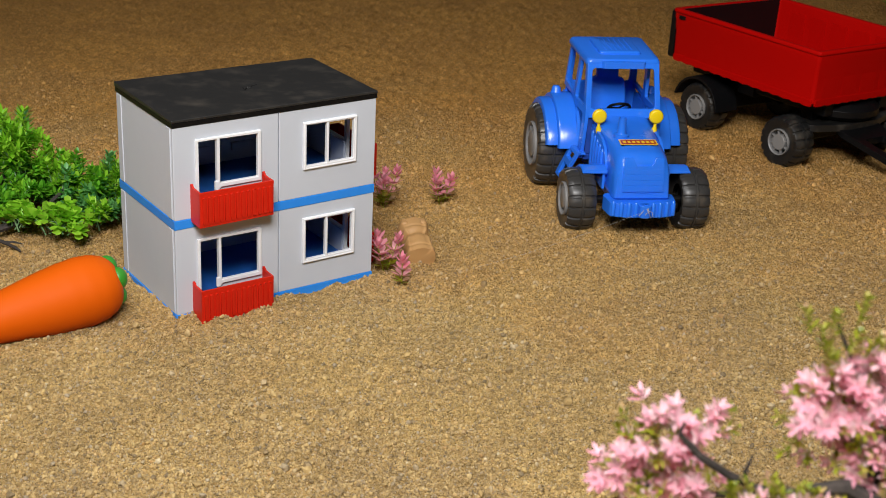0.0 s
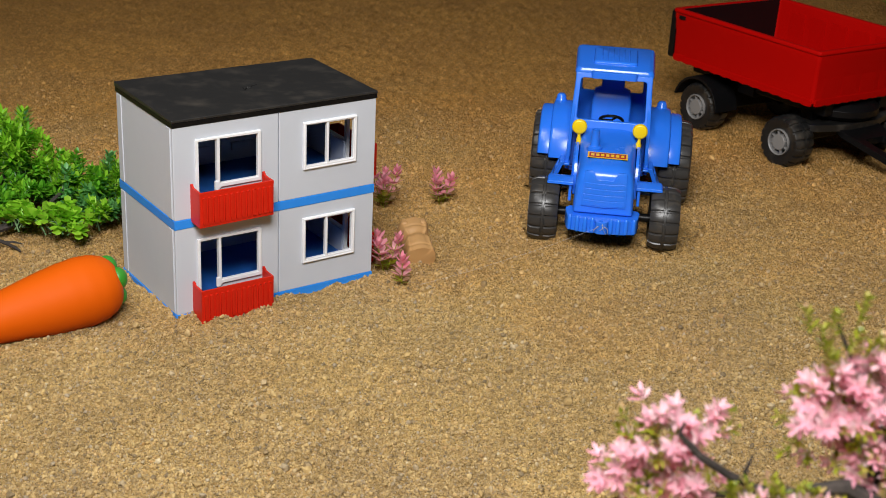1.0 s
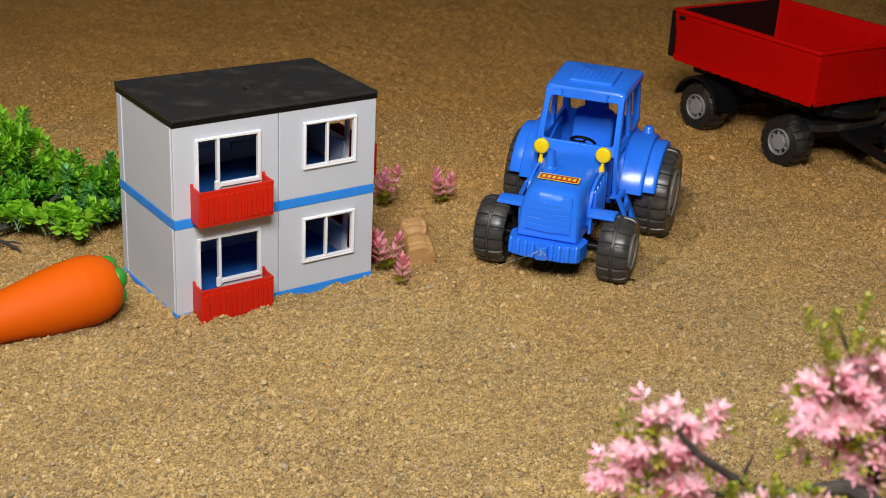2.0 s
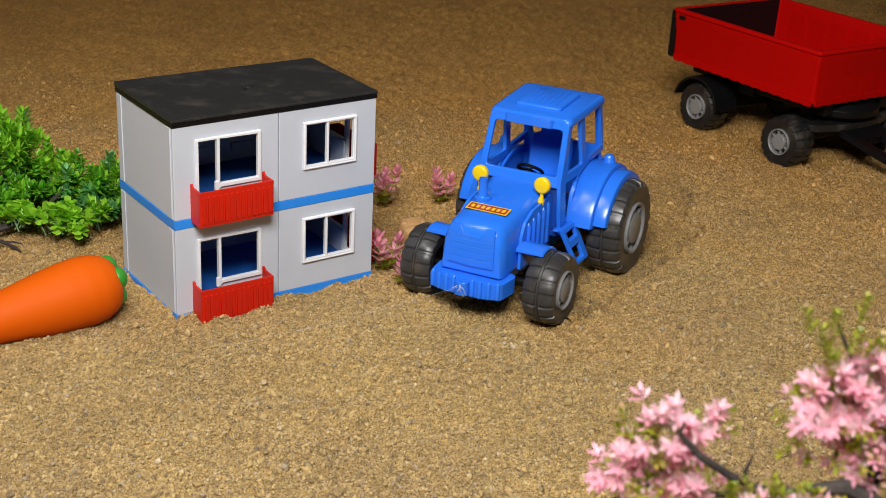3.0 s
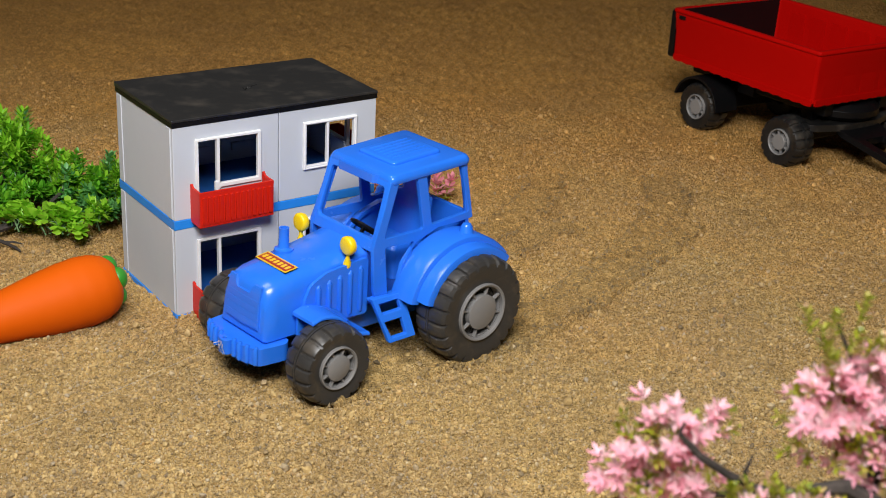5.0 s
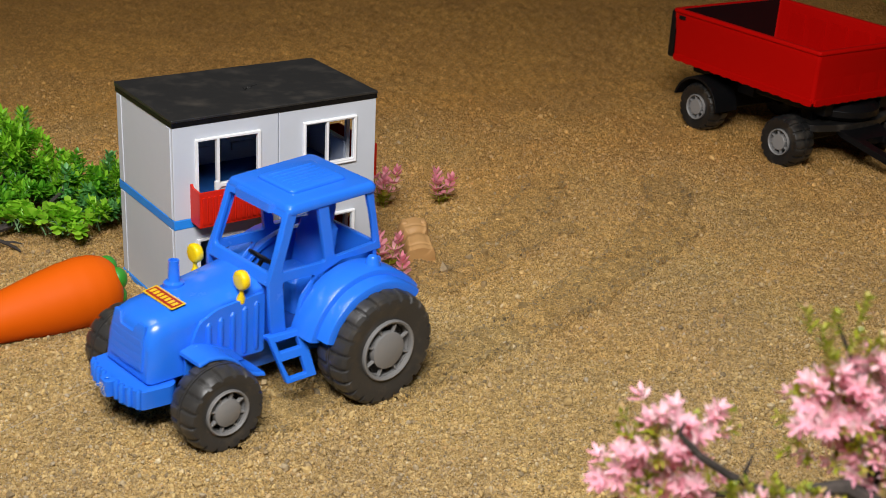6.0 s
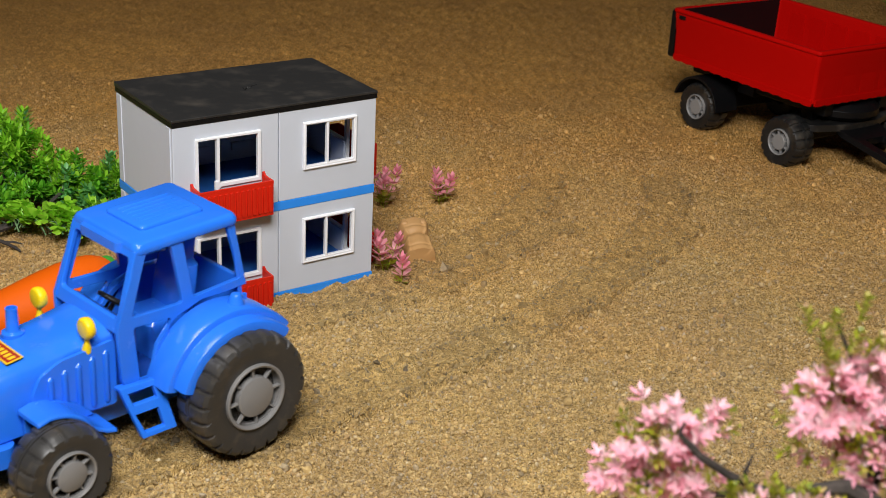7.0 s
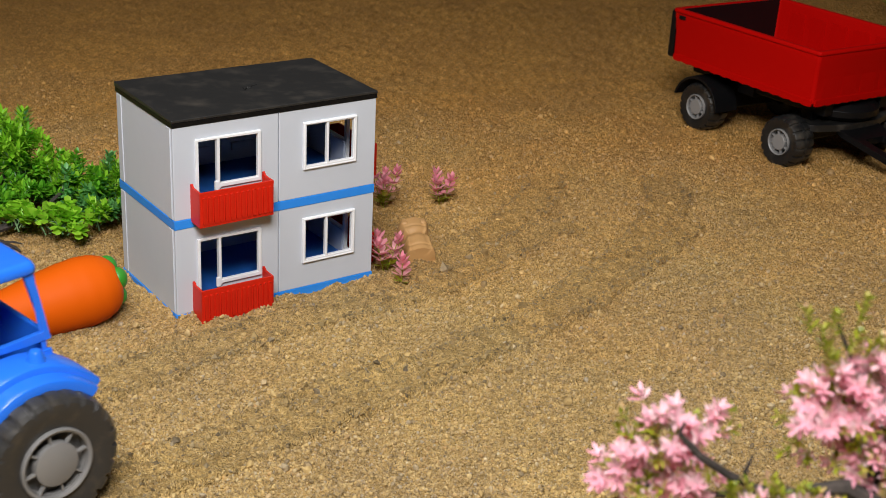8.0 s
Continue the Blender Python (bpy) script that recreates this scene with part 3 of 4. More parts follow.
def build_tractor():
    tractor = thing("toy_tractor", tractor_pose(PATH[0]), "blue plastic toy tractor with yellow lamps and grey knobbly tyres", "toy tractor")

    # hood with its swelling nose
    b = bmesh.new()
    rings = []
    for x, z0, low, top, crown in ((-17, 45, 29.5, 21, 84), (-20.5, 44, 31, 24, 90.3), (-29, 44, 31.5, 25.3, 93.4), (-44, 44, 31.5, 26, 95.6), (-80, 44, 32, 27.5, 100.8), (-122, 44, 33, 30, 107.5)):
        edge = crown - 9
        rings.append([(x, -low, z0), (x - 0.08 * (edge - z0), -low + 1.6, edge - 6), (x - 0.1 * (edge - z0), -top - 2.0, edge + 3), (x - 0.1 * (edge - z0), -top + 3, crown - 1.2),
                      (x - 0.1 * (edge - z0), -top * 0.45, crown + 0.5), (x - 0.1 * (edge - z0), top * 0.45, crown + 0.5), (x - 0.1 * (edge - z0), top - 3, crown - 1.2),
                      (x - 0.1 * (edge - z0), top + 2.0, edge + 3), (x - 0.08 * (edge - z0), low - 1.6, edge - 6), (x, low, z0)])
    loft(b, rings)
    hood = part("hood", b, BLUE, tractor, bevel=1.6, sharp=50)

    # grille: shallow panel with slats and the notched top line
    def nose(y, z, w):
        return (-16.6 - max(0.0, z - 46) * 0.08 - max(0.0, z - 85) * 0.4 - max(0.0, abs(y) - 18) * 0.06 + 1.0 - w, y, z)

    g = bmesh.new()
    plate(g, [(-23, 53), (0, 52), (23, 53), (22.3, 78), (21.5, 89.5), (12.5, 89.5), (10, 84.5), (8.5, 81.5), (-8.5, 81.5), (-10, 84.5), (-12.5, 89.5), (-21.5, 89.5), (-22.3, 78)], [], nose, 2.2)
    grille = part("grille", g, BLUE, hood, bevel=0.4)
    for z in (54.6, 60.6, 66.6, 72.6):
        g = bmesh.new()
        half = 21.8 - (z - 56) * 0.05
        cuts = [(-half, z), (-half / 2, z - 0.6), (0, z - 0.8), (half / 2, z - 0.6), (half, z), (half, z + 5.4), (half / 2, z + 4.8), (0, z + 4.6), (-half / 2, z + 4.8), (-half, z + 5.4)]
        plate(g, cuts, [], lambda y, q, w: nose(y, q, w - 0.22), 2.0)
        part("grille_slat", g, BLUE, grille, bevel=0.3)

    # arched side vents
    def vents(s):
        g = bmesh.new()
        plate(g, rounded([(-54, 50), (-55, 72), (-62, 86), (-78, 93.5), (-121, 97.5), (-121, 46)], 4), [], lambda x, z, w: (x, s * (33.6 - w + (x + 54) * -0.012), z), 3.0)
        cheek = part("vent_panel", g, BLUE, hood, bevel=0.8)
        for i, x in enumerate((-69, -80, -91, -102, -113)):
            g = bmesh.new()
            top = 84 + i * 1.8
            tube(g, [(x, s * 33.6, 50), (x, s * 34.2, 52), (x, s * 34.2, top - 2), (x, s * 33.2, top)], [1.6, 2.3, 2.3, 1.4], 10)
            part("vent_rib", g, BLUE, cheek)

    both(vents)

    # exhaust, lamps, sticker
    g = bmesh.new()
    spin(g, [(96, 8.5), (101.0, 8.2), (102.0, 5.2), (103, 4.6), (117, 4.2), (119.5, 4.4), (119.5, 3.0), (112, 2.8), (112, 0.01)], 20, (-69, -14.5, 0), "z")
    part("exhaust_pipe", g, BLUE, tractor)

    def lamp(s):
        g = bmesh.new()
        tube(g, [(-100, s * 31.2, 93), (-100, s * 32.0, 97), (-100, s * 32.3, 101), (-100, s * 32.4, 108)], [3.4, 3.3, 1.7, 1.9], 10)
        stalk = part("lamp_stalk", g, YELLOW, tractor)
        g = bmesh.new()
        spin(g, [(-104.6, 0.01), (-104.6, 5.0), (-103.4, 7.2), (-101, 8.1), (-98.2, 8.1), (-97.0, 7.2), (-96.6, 6.0), (-96.6, 0.01)], 24, (0, s * 32.4, 112.0), "x")
        part("lamp_head", g, YELLOW, stalk)

    both(lamp)
    lean = 0.134
    top_of = lambda x: 96.3 + (-47 - x) * lean
    flat = lambda y, x, w: (x, y, top_of(x) + 0.75 + w)
    g = bmesh.new()
    plate(g, rect(-20.8, 20.8, -57.6, -44.6), [], flat, 0.25)
    sticker = part("sticker", g, STICKER_YELLOW, tractor, "yellow-edged dark red sticker with plain yellow bars")
    g = bmesh.new()
    plate(g, rect(-19.2, 19.2, -56.2, -46.0), [], lambda y, x, w: flat(y, x, w + 0.25), 0.15)
    part("sticker_field", g, STICKER_RED, sticker)
    for i in range(7):
        g = bmesh.new()
        c = -15.6 + i * 5.2
        plate(g, rect(c - 1.7, c + 1.7, -53.8, -48.4), [], lambda y, x, w: flat(y, x, w + 0.4), 0.1)
        part("sticker_bar", g, STICKER_YELLOW, sticker)

    # bumper with upright ribs and the tow eye
    g = bmesh.new()
    outline = rounded([(-3.5, -20), (-3.5, 20), (-9, 36), (-34, 39), (-40, 34), (-40, -34), (-34, -39), (-9, -36)], 4)
    plate(g, outline, [], lambda x, y, w: (x, y, 28.5 + w), 15.0)
    bumper = part("bumper", g, BLUE, tractor, bevel=1.2)
    for y in (-33, -25, -17, -9.5, 9.5, 17, 25, 33):
        g = bmesh.new()
        x = -3.0 - max(0, abs(y) - 20) * 0.36
        tube(g, [(x - 1, y, 28), (x, y, 30), (x, y, 42.5), (x - 1.2, y, 45)], [1.6, 2.3, 2.3, 1.6], 10)
        part("bumper_rib", g, BLUE, bumper)
    g = bmesh.new()
    plate(g, rounded(rect(-8, 3.5, -6.5, 6.5), 5), [[(1.6 * math.cos(a) - 1.0, 1.6 * math.sin(a)) for a in (k * math.pi / 5 for k in range(10))]],
          lambda x, y, w: (x, y, 30.0 + w), 13.5)
    part("tow_eye", g, BLUE, bumper, bevel=0.8)

    # chassis and axles
    g = bmesh.new()
    block(g, -215, -28, -21, 21, 24, 50)
    part("chassis", g, BLUE, tractor, bevel=2)
    for x, z, half in ((-52, 32, 66), (-201, 48, 76)):
        g = bmesh.new()
        spin(g, [(-half, 0.01), (-half, 4.5), (half, 4.5), (half, 0.01)], 14, (x, 0, z), "y")
        part("axle", g, BLACK, tractor)

    # front mudguards
    def guard(s):
        g = bmesh.new()
        arc = [(-44, 67.5)] + [(-53 + 39 * math.cos(a), 31 + 39 * math.sin(a)) for a in (math.pi * (0.50 + 0.34 * k / 9) for k in range(10))] + [(-96, 45), (-104, 43)]
        rings = []
        for i, (x, z) in enumerate(arc):
            rings.append([(x, s * 33, z), (x, s * 59, z), (x, s * 60.5, z - 1.5), (x, s * 60.5, z - 3.2), (x + 0.8, s * 33, z - 3.2)])
        loft(g, rings)
        guard_ob = part("front_mudguard", g, BLUE, tractor, bevel=0.9)
        g = bmesh.new()
        plate(g, [(-46, 67), (-46, 46), (-58, 46), (-100, 46), (-88, 58), (-70, 67)], [], lambda x, z, w: (x, s * (37.5 - w), z), 3)
        part("mudguard_web", g, BLUE, guard_ob, bevel=0.5)

    both(guard)

    # cab: sides, front, rear, roof
    def cab_y(z):
        return 45.5 - max(0.0, z - 62) * 0.042

    def cab_side(s):
        g = bmesh.new()
        outline = [(-138, 163), (-221, 167.5), (-231, 113), (-212, 112), (-190, 112), (-166, 104), (-150, 88), (-143, 66), (-140, 56), (-124, 55), (-119, 70), (-118, 108)]
        front_win = rounded([(-130, 114.5), (-145, 160), (-166, 160.5), (-173.5, 114.0)], 3)
        rear_win = rounded([(-183, 116), (-176, 161.5), (-214.5, 164.5), (-226, 119.5)], 3)
        low_win = rounded([(-131, 106.5), (-163, 105.5), (-157.5, 83), (-145, 64), (-134, 64)], 3)
        plate(g, outline, [front_win, rear_win, low_win], lambda x, z, w: (x, s * (cab_y(z) - w), z), 4.0)
        part("cab_side", g, BLUE, tractor, bevel=1.0)

    both(cab_side)

    def screen(y, z, w):
        f = (z - 106) / 60.0
        return (-118.5 - 18.5 * f - w, y, z)

    g = bmesh.new()
    plate(g, [(-42.5, 104), (42.5, 104), (41.5, 163), (-41.5, 163)], [rounded([(-37, 114), (37, 114), (35.5, 157), (-35.5, 157)], 4)], screen, 4.5)
    part("windscreen_frame", g, BLUE, tractor, bevel=1.2)
    g = bmesh.new()
    plate(g, [(-43.5, 60), (43.5, 60), (41.5, 166.5), (-41.5, 166.5)], [rounded([(-35, 118), (35, 118), (34, 163), (-34, 163)], 4)],
          lambda y, z, w: (-232 + max(0, z - 113) * 0.19 + w, y, z), 4.0)
    part("rear_frame", g, BLUE, tractor, bevel=1.0)
    g = bmesh.new()
    outer = rounded([(-136.5, -42), (-136.5, 42), (-223.5, 43.5), (-223.5, -43.5)], 6, 5)
    rise = lambda x: (-140 - x) * 0.055 - 1.0
    inner = lambda k, z: [((x + 180) * k - 180, y * k, z + rise(x)) for x, y in outer]
    loft(g, [inner(1.0, 160.5), inner(1.015, 162), inner(1.015, 165), inner(0.975, 168.2), inner(0.93, 169.0)])
    roof = part("cab_roof", g, BLUE, tractor, bevel=0.6)
    g = bmesh.new()
    hatch = rounded([(-153, -24), (-153, 24), (-207, 24), (-207, -24)], 4, 4)
    big = lambda k, z: [((x + 180) * k - 180, y * k, z + rise(x)) for x, y in hatch]
    loft(g, [big(1.0, 168.4), big(1.0, 170.6), big(0.95, 172.2), big(0.93, 172.4)])
    lid = part("roof_hatch", g, BLUE, roof, bevel=0.5)
    for y in (-15, -9, -3, 3, 9, 15):
        g = bmesh.new()
        tube(g, [(x, y, z + rise(x)) for x, z in ((-158, 171.9), (-160, 172.3), (-200, 172.3), (-202, 171.9))], [0.5, 0.9, 0.9, 0.5], 8)
        part("hatch_rib", g, BLUE, lid)
    g = bmesh.new()
    visor = rounded([(-137, -26), (-131.5, -23), (-131.5, 23), (-137, 26), (-142, 26), (-142, -26)], 2)
    plate(g, visor, [], lambda x, y, w: (x, y, 157.5 + w), 7.5)
    part("visor", g, BLUE, roof, bevel=1.0)

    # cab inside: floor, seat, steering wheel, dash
    # floor and dash take the blue darkened to stand for cab shade
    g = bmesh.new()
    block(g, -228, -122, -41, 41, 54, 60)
    part("cab_floor", g, BLUE_SHADED, tractor, bevel=0.8)
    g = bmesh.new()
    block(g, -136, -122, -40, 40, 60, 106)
    part("dashboard", g, BLUE_SHADED, tractor, bevel=2)
    g = bmesh.new()
    loft(g, [rounded_ring(-200, -162, -19, 19, 60), rounded_ring(-200, -160, -20, 20, 88), rounded_ring(-200, -163, -18, 18, 92)])
    loft(g, [[(x - 0, y, z) for x, y, z in r] for r in (back_ring(-190, 22, 88), back_ring(-195, 22, 116), back_ring(-198, 20, 128), back_ring(-199, 13, 131), back_ring(-201, 13, 146), back_ring(-201, 10, 151))])
    part("driver_seat", g, BLUE, tractor, bevel=1.5)
    g = bmesh.new()
    wheel_ring(g, (-143, 1, 109), 12.5, 1.7, 38)
    part("steering_wheel", g, BLACK, tractor, "black plastic steering wheel")
    g = bmesh.new()
    tube(g, [(-134, 1, 98), (-143, 1, 109)], [2.2, 1.8], 8)
    part("steering_column", g, BLACK, tractor)

    # rear mudguards in two steps, each with a round knob
    def rear_guard(s):
        cx, cz = -201, 47
        for name, r, y0, y1, a0, a1, drop in (("rear_mudguard", 62, 40, 67, 0.07, 0.80, 5), ("mudguard_lip", 56.5, 65, 80, 0.09, 0.755, 4)):
            g = bmesh.new()
            rings = []
            n = 22
            for k in range(n + 1):
                a = math.pi * (a0 + (a1 - a0) * k / n)
                flare = 1 + 0.05 * max(0.0, k / n - 0.8) * 5
                c, t = math.cos(a) * flare, math.sin(a)
                q = lambda y, rad: (cx + rad * c, s * y + 1.5, cz + rad * t)
                rings.append([q(y0, r), q(y1 - 4, r), q(y1 - 1, r - 1.2), q(y1, r - 4), q(y1, r - 4 - drop), q(y1 - 2, r - 4 - drop), q(y1 - 3, r - 4), q(y0, r - 4)])
            loft(g, rings)
            ob = part(name, g, BLUE, tractor, bevel=0.5)
            if r == 62:
                guard_ob = ob
        g = bmesh.new()
        wedge = [(-201, 50), (-158, 52), (-158, 62), (-163, 80), (-172, 94), (-184, 104), (-230, 106), (-236, 70)]
        plate(g, wedge, [], lambda x, z, w: (x, s * (44.5 - w), z), 3)
        part("mudguard_wall", g, BLUE, guard_ob)
        g = bmesh.new()
        spin(g, [(103, 6.6), (109, 6.4), (110, 5.6), (113.5, 5.2), (115.8, 3.6), (116.6, 0.01)], 18, (-210.5, s * 57.5, 0), "z")
        part("knob", g, BLUE, guard_ob)

    both(rear_guard)

    # boarding steps: a leaning ladder with two openings
    def steps(s):
        g = bmesh.new()
        outline = [(-113, 66), (-147, 65), (-151, 29), (-122, 29)]
        holes = [[(-119, 61), (-140, 61), (-141, 52.5), (-121, 52.5)], [(-121, 46), (-140, 46), (-141.5, 32.5), (-125.5, 32.5)]]
        plate(g, outline, holes, lambda x, z, w: (x, s * (51.0 + (65 - z) * 0.40 - w), z), 5)
        ladder = part("boarding_step", g, BLUE, tractor, bevel=0.7)
        g = bmesh.new()
        block(g, -146, -115, min(s * 40, s * 49), max(s * 40, s * 49), 61.5, 64)
        part("step_tray", g, BLUE, ladder, bevel=0.6)

    both(steps)

    wheels = []
    for s in (1, -1):
        wheels.append((build_wheel(tractor, pose(-0.0562, s * 0.0635 + 0.0015, 0.0315), 34.3, 31, 18, s, 17), -0.0562, s * 0.0635 + 0.0015, 0.0315, 0.0343))
        wheels.append((build_wheel(tractor, pose(-0.201, s * 0.072 + 0.0045, 0.0478), 48.8, 36, 25.5, s, 23), -0.201, s * 0.072 + 0.0045, 0.0478, 0.0488))

    # knotted thread by which it is pulled
    g = bmesh.new()
    tube(g, [(0, 0, 0), (70, 0, -12), (150, 0, -22), (210, 0, -27)], 0.11, 6)
    line = part("tow_thread", g, THREAD, tractor, "thin clear thread knotted to the tow eye")
    g = bmesh.new()
    for a in (0.3, 1.6, 2.9, 4.4):
        tube(g, [(1, 0, 38), (4 + 2 * math.cos(a), 3 * math.sin(a), 41 + 2 * math.cos(2 * a)), (6 + math.cos(3 * a), 6 * math.sin(a), 38), (5, 8 * math.sin(a + 0.4), 33 - 2 * math.cos(a))], 0.3, 5)
    part("thread_knot", g, THREAD, tractor)
    return tractor, wheels, line


def rounded_ring(x0, x1, y0, y1, z):
    return [(x, y, z) for x, y in rounded([(x0, y0), (x1, y0), (x1, y1), (x0, y1)], 6, 3)]


def back_ring(x, half, z):
    return [(px, py, z) for px, py in rounded([(x - 7, -half), (x + 3, -half), (x + 3, half), (x - 7, half)], 3, 3)]


def wheel_ring(b, centre, r, thick, lean):
    """A tilted ring with three spokes."""
    turn = Matrix.Rotation(radians(-lean), 4, "Y")
    rows = []
    for i in range(28):
        a = 2 * math.pi * i / 28
        row = []
        for k in range(8):
            c = 2 * math.pi * k / 8
            rad = r + thick * math.cos(c)
            row.append(b.verts.new(Vector(centre) + turn @ Vector((rad * math.cos(a), rad * math.sin(a), thick * math.sin(c)))))
        rows.append(row)
    for i in range(28):
        for k in range(8):
            b.faces.new((rows[i][k], rows[(i + 1) % 28][k], rows[(i + 1) % 28][(k + 1) % 8], rows[i][(k + 1) % 8]))
    for a in (0.5, 2.6, 4.7):
        tube(b, [Vector(centre), Vector(centre) + turn @ Vector((r * math.cos(a), r * math.sin(a), 0))], 1.2, 6)


TRACTOR, WHEELS, THREAD_LINE = build_tractor()


# ---- toy trailer: l along its length from tailgate to drawbar, v across ----
def build_trailer():
    L, W, Z0, Z1 = 260.0, 196.0, 87.0, 157.0
    trailer = thing("toy_trailer", pose(0.2958, 1.8571, 0, 0, 0, -55.25), "red plastic toy trailer with black chassis and grey-rimmed wheels", "toy trailer")

    def ring(o, z):
        return [(x, y, z) for x, y in rounded([(-o + 6, -o), (L + o, -o), (L + o, W + o), (-o + 6, W + o)], 5, 3)]

    g = bmesh.new()
    t = 4.0
    loft(g, [ring(-5, Z0), ring(0, Z0 + 3), ring(0.6, Z0 + 40), ring(1.5, Z0 + 44), ring(1.8, Z1 - 16), ring(2.8, Z1 - 12), ring(2.8, Z1 - 6), ring(4.2, Z1 - 4.5), ring(4.2, Z1 - 1.5), ring(3.2, Z1),
             ring(-t + 1.5, Z1), ring(-t, Z1 - 2), ring(-t - 1, Z0 + 6)])
    body = part("cargo_box", g, RED_TRAILER, trailer, bevel=0.8)
    # scalloped lower edge, beads and shallow upright panels
    def scallops(u0, u1, to3d):
        n = int((u1 - u0) / 17)
        edge = [(u1 - (u1 - u0) * k / (2 * n), Z0 - (1.7 if k % 2 else 0.4)) for k in range(2 * n + 1)]
        c = bmesh.new()
        plate(c, [(u0, Z0 + 8), (u1, Z0 + 8), *edge], [], to3d, 2.4)
        part("lower_edge", c, RED_TRAILER, body, bevel=0.6)

    scallops(8, L - 2, lambda u, z, w: (u, -0.9 + w, z))
    scallops(4, W - 4, lambda u, z, w: (L + 0.9 - w, u, z))
    for k in range(6):
        u = 36 + 38 * k
        c = bmesh.new()
        plate(c, rounded(rect(u, u + 27, Z0 + 12, Z1 - 14), 3), [], lambda a, z, w: (a, W - 5.8 + w, z), 2.4)
        part("inner_panel", c, RED_TRAILER, body, bevel=0.6)
        if k < 5:
            c = bmesh.new()
            v = 14 + 35 * k
            plate(c, rounded(rect(v, v + 26, Z0 + 6, Z0 + 40), 3), [], lambda a, z, w: (L + 0.5 - w, a, z), 1.8)
            part("end_panel", c, RED_TRAILER, body, bevel=0.6)
    g = bmesh.new()
    plate(g, rounded(rect(-1, W + 1, Z0 + 1, Z1 - 3), 5), [], lambda v, z, w: (-3 + w, v, z), 9.5)
    plate(g, rounded(rect(5, W - 5, Z0 + 7, Z1 - 1), 3), [], lambda v, z, w: (9.5 + w, v, z), 2.5)
    part("tailgate", g, BLACK, trailer, "black plastic tailgate", bevel=1.0)
    for s, v in ((-1, -4.0), (1, W + 4.0)):
        g = bmesh.new()
        block(g, 14, 26, min(v, v - s * 2), max(v, v - s * 2), Z1 - 13, Z1 - 8)
        part("latch", g, BLACK, body, bevel=0.5)
    g = bmesh.new()
    for v in (38, W - 54):
        block(g, 10, 250, v, v + 16, 66, 84)
    block(g, 4, 256, 22, W - 22, 82, 88)
    block(g, 100, 130, 36, W - 36, 60, 78)
    chassis = part("chassis", g, BLACK, trailer, bevel=1.5)
    g = bmesh.new()
    spin(g, [(58, 0.01), (58, 44), (64, 52), (72, 52), (80, 44), (80, 0.01)], 32, (219, W / 2, 0), "z")
    part("turntable", g, BLACK, chassis, bevel=0.5)
    g = bmesh.new()
    outline = rounded([(196, 24), (212, 18), (228, 18), (246, 24), (262, 70), (262, W - 70), (246, W - 24), (228, W - 18), (212, W - 18), (196, W - 24), (188, W / 2)], 8)
    plate(g, outline, [], lambda x, y, w: (x, y, 47 + w), 9)
    part("front_bogie", g, TYRE_BLACK, trailer, bevel=2)
    for x, z in ((68.3, 31), (219, 31)):
        g = bmesh.new()
        spin(g, [(6, 0.01), (6, 5), (W - 6, 5), (W - 6, 0.01)], 12, (x, 0, z), "y")
        block(g, x - 9, x + 9, 40, W - 40, 30, 68)
        part("axle", g, BLACK, trailer, bevel=0.8)
    for v0, v1, s in ((0, 34, -1), (W - 34, W, 1)):
        g = bmesh.new()
        rings = []
        for k in range(15):
            a = math.pi * (0.02 + 0.9 * k / 14)
            c, q = math.cos(a), math.sin(a)
            p = lambda v, r: (61 + r * c, v, 32.5 + r * q)
            rings.append([p(v0 - 3, 42), p(v1 + 3, 42), p(v1 + 3, 38.5), p(v0 - 3, 38.5)])
        loft(g, rings)
        part("mudguard", g, BLACK, trailer, bevel=0.5)
        for x, out, up in ((61, 0.0, 0.0325), (219, 5.0 * s, 0.0300)):
            build_wheel(trailer, pose(x * MM, ((v0 + v1) / 2 + out) * MM, up, 0, 17 * s, 0), 33.2, 33, 16.5, s, 18, TYRE_BLACK)
    g = bmesh.new()
    bar = [(250, W / 2 - 34), (262, W / 2 - 38), (372, W / 2 - 14), (380, W / 2), (372, W / 2 + 14), (262, W / 2 + 38), (250, W / 2 + 34)]
    hole = [(285, W / 2 - 18), (335, W / 2 - 9), (335, W / 2 + 9), (285, W / 2 + 18)]
    plate(g, rounded(bar, 5), [rounded(hole, 3)], lambda x, y, w: (x, y, 44 - (x - 250) * 0.29 + w), 8)
    part("drawbar", g, BLACK, trailer, bevel=1.5)


build_trailer()


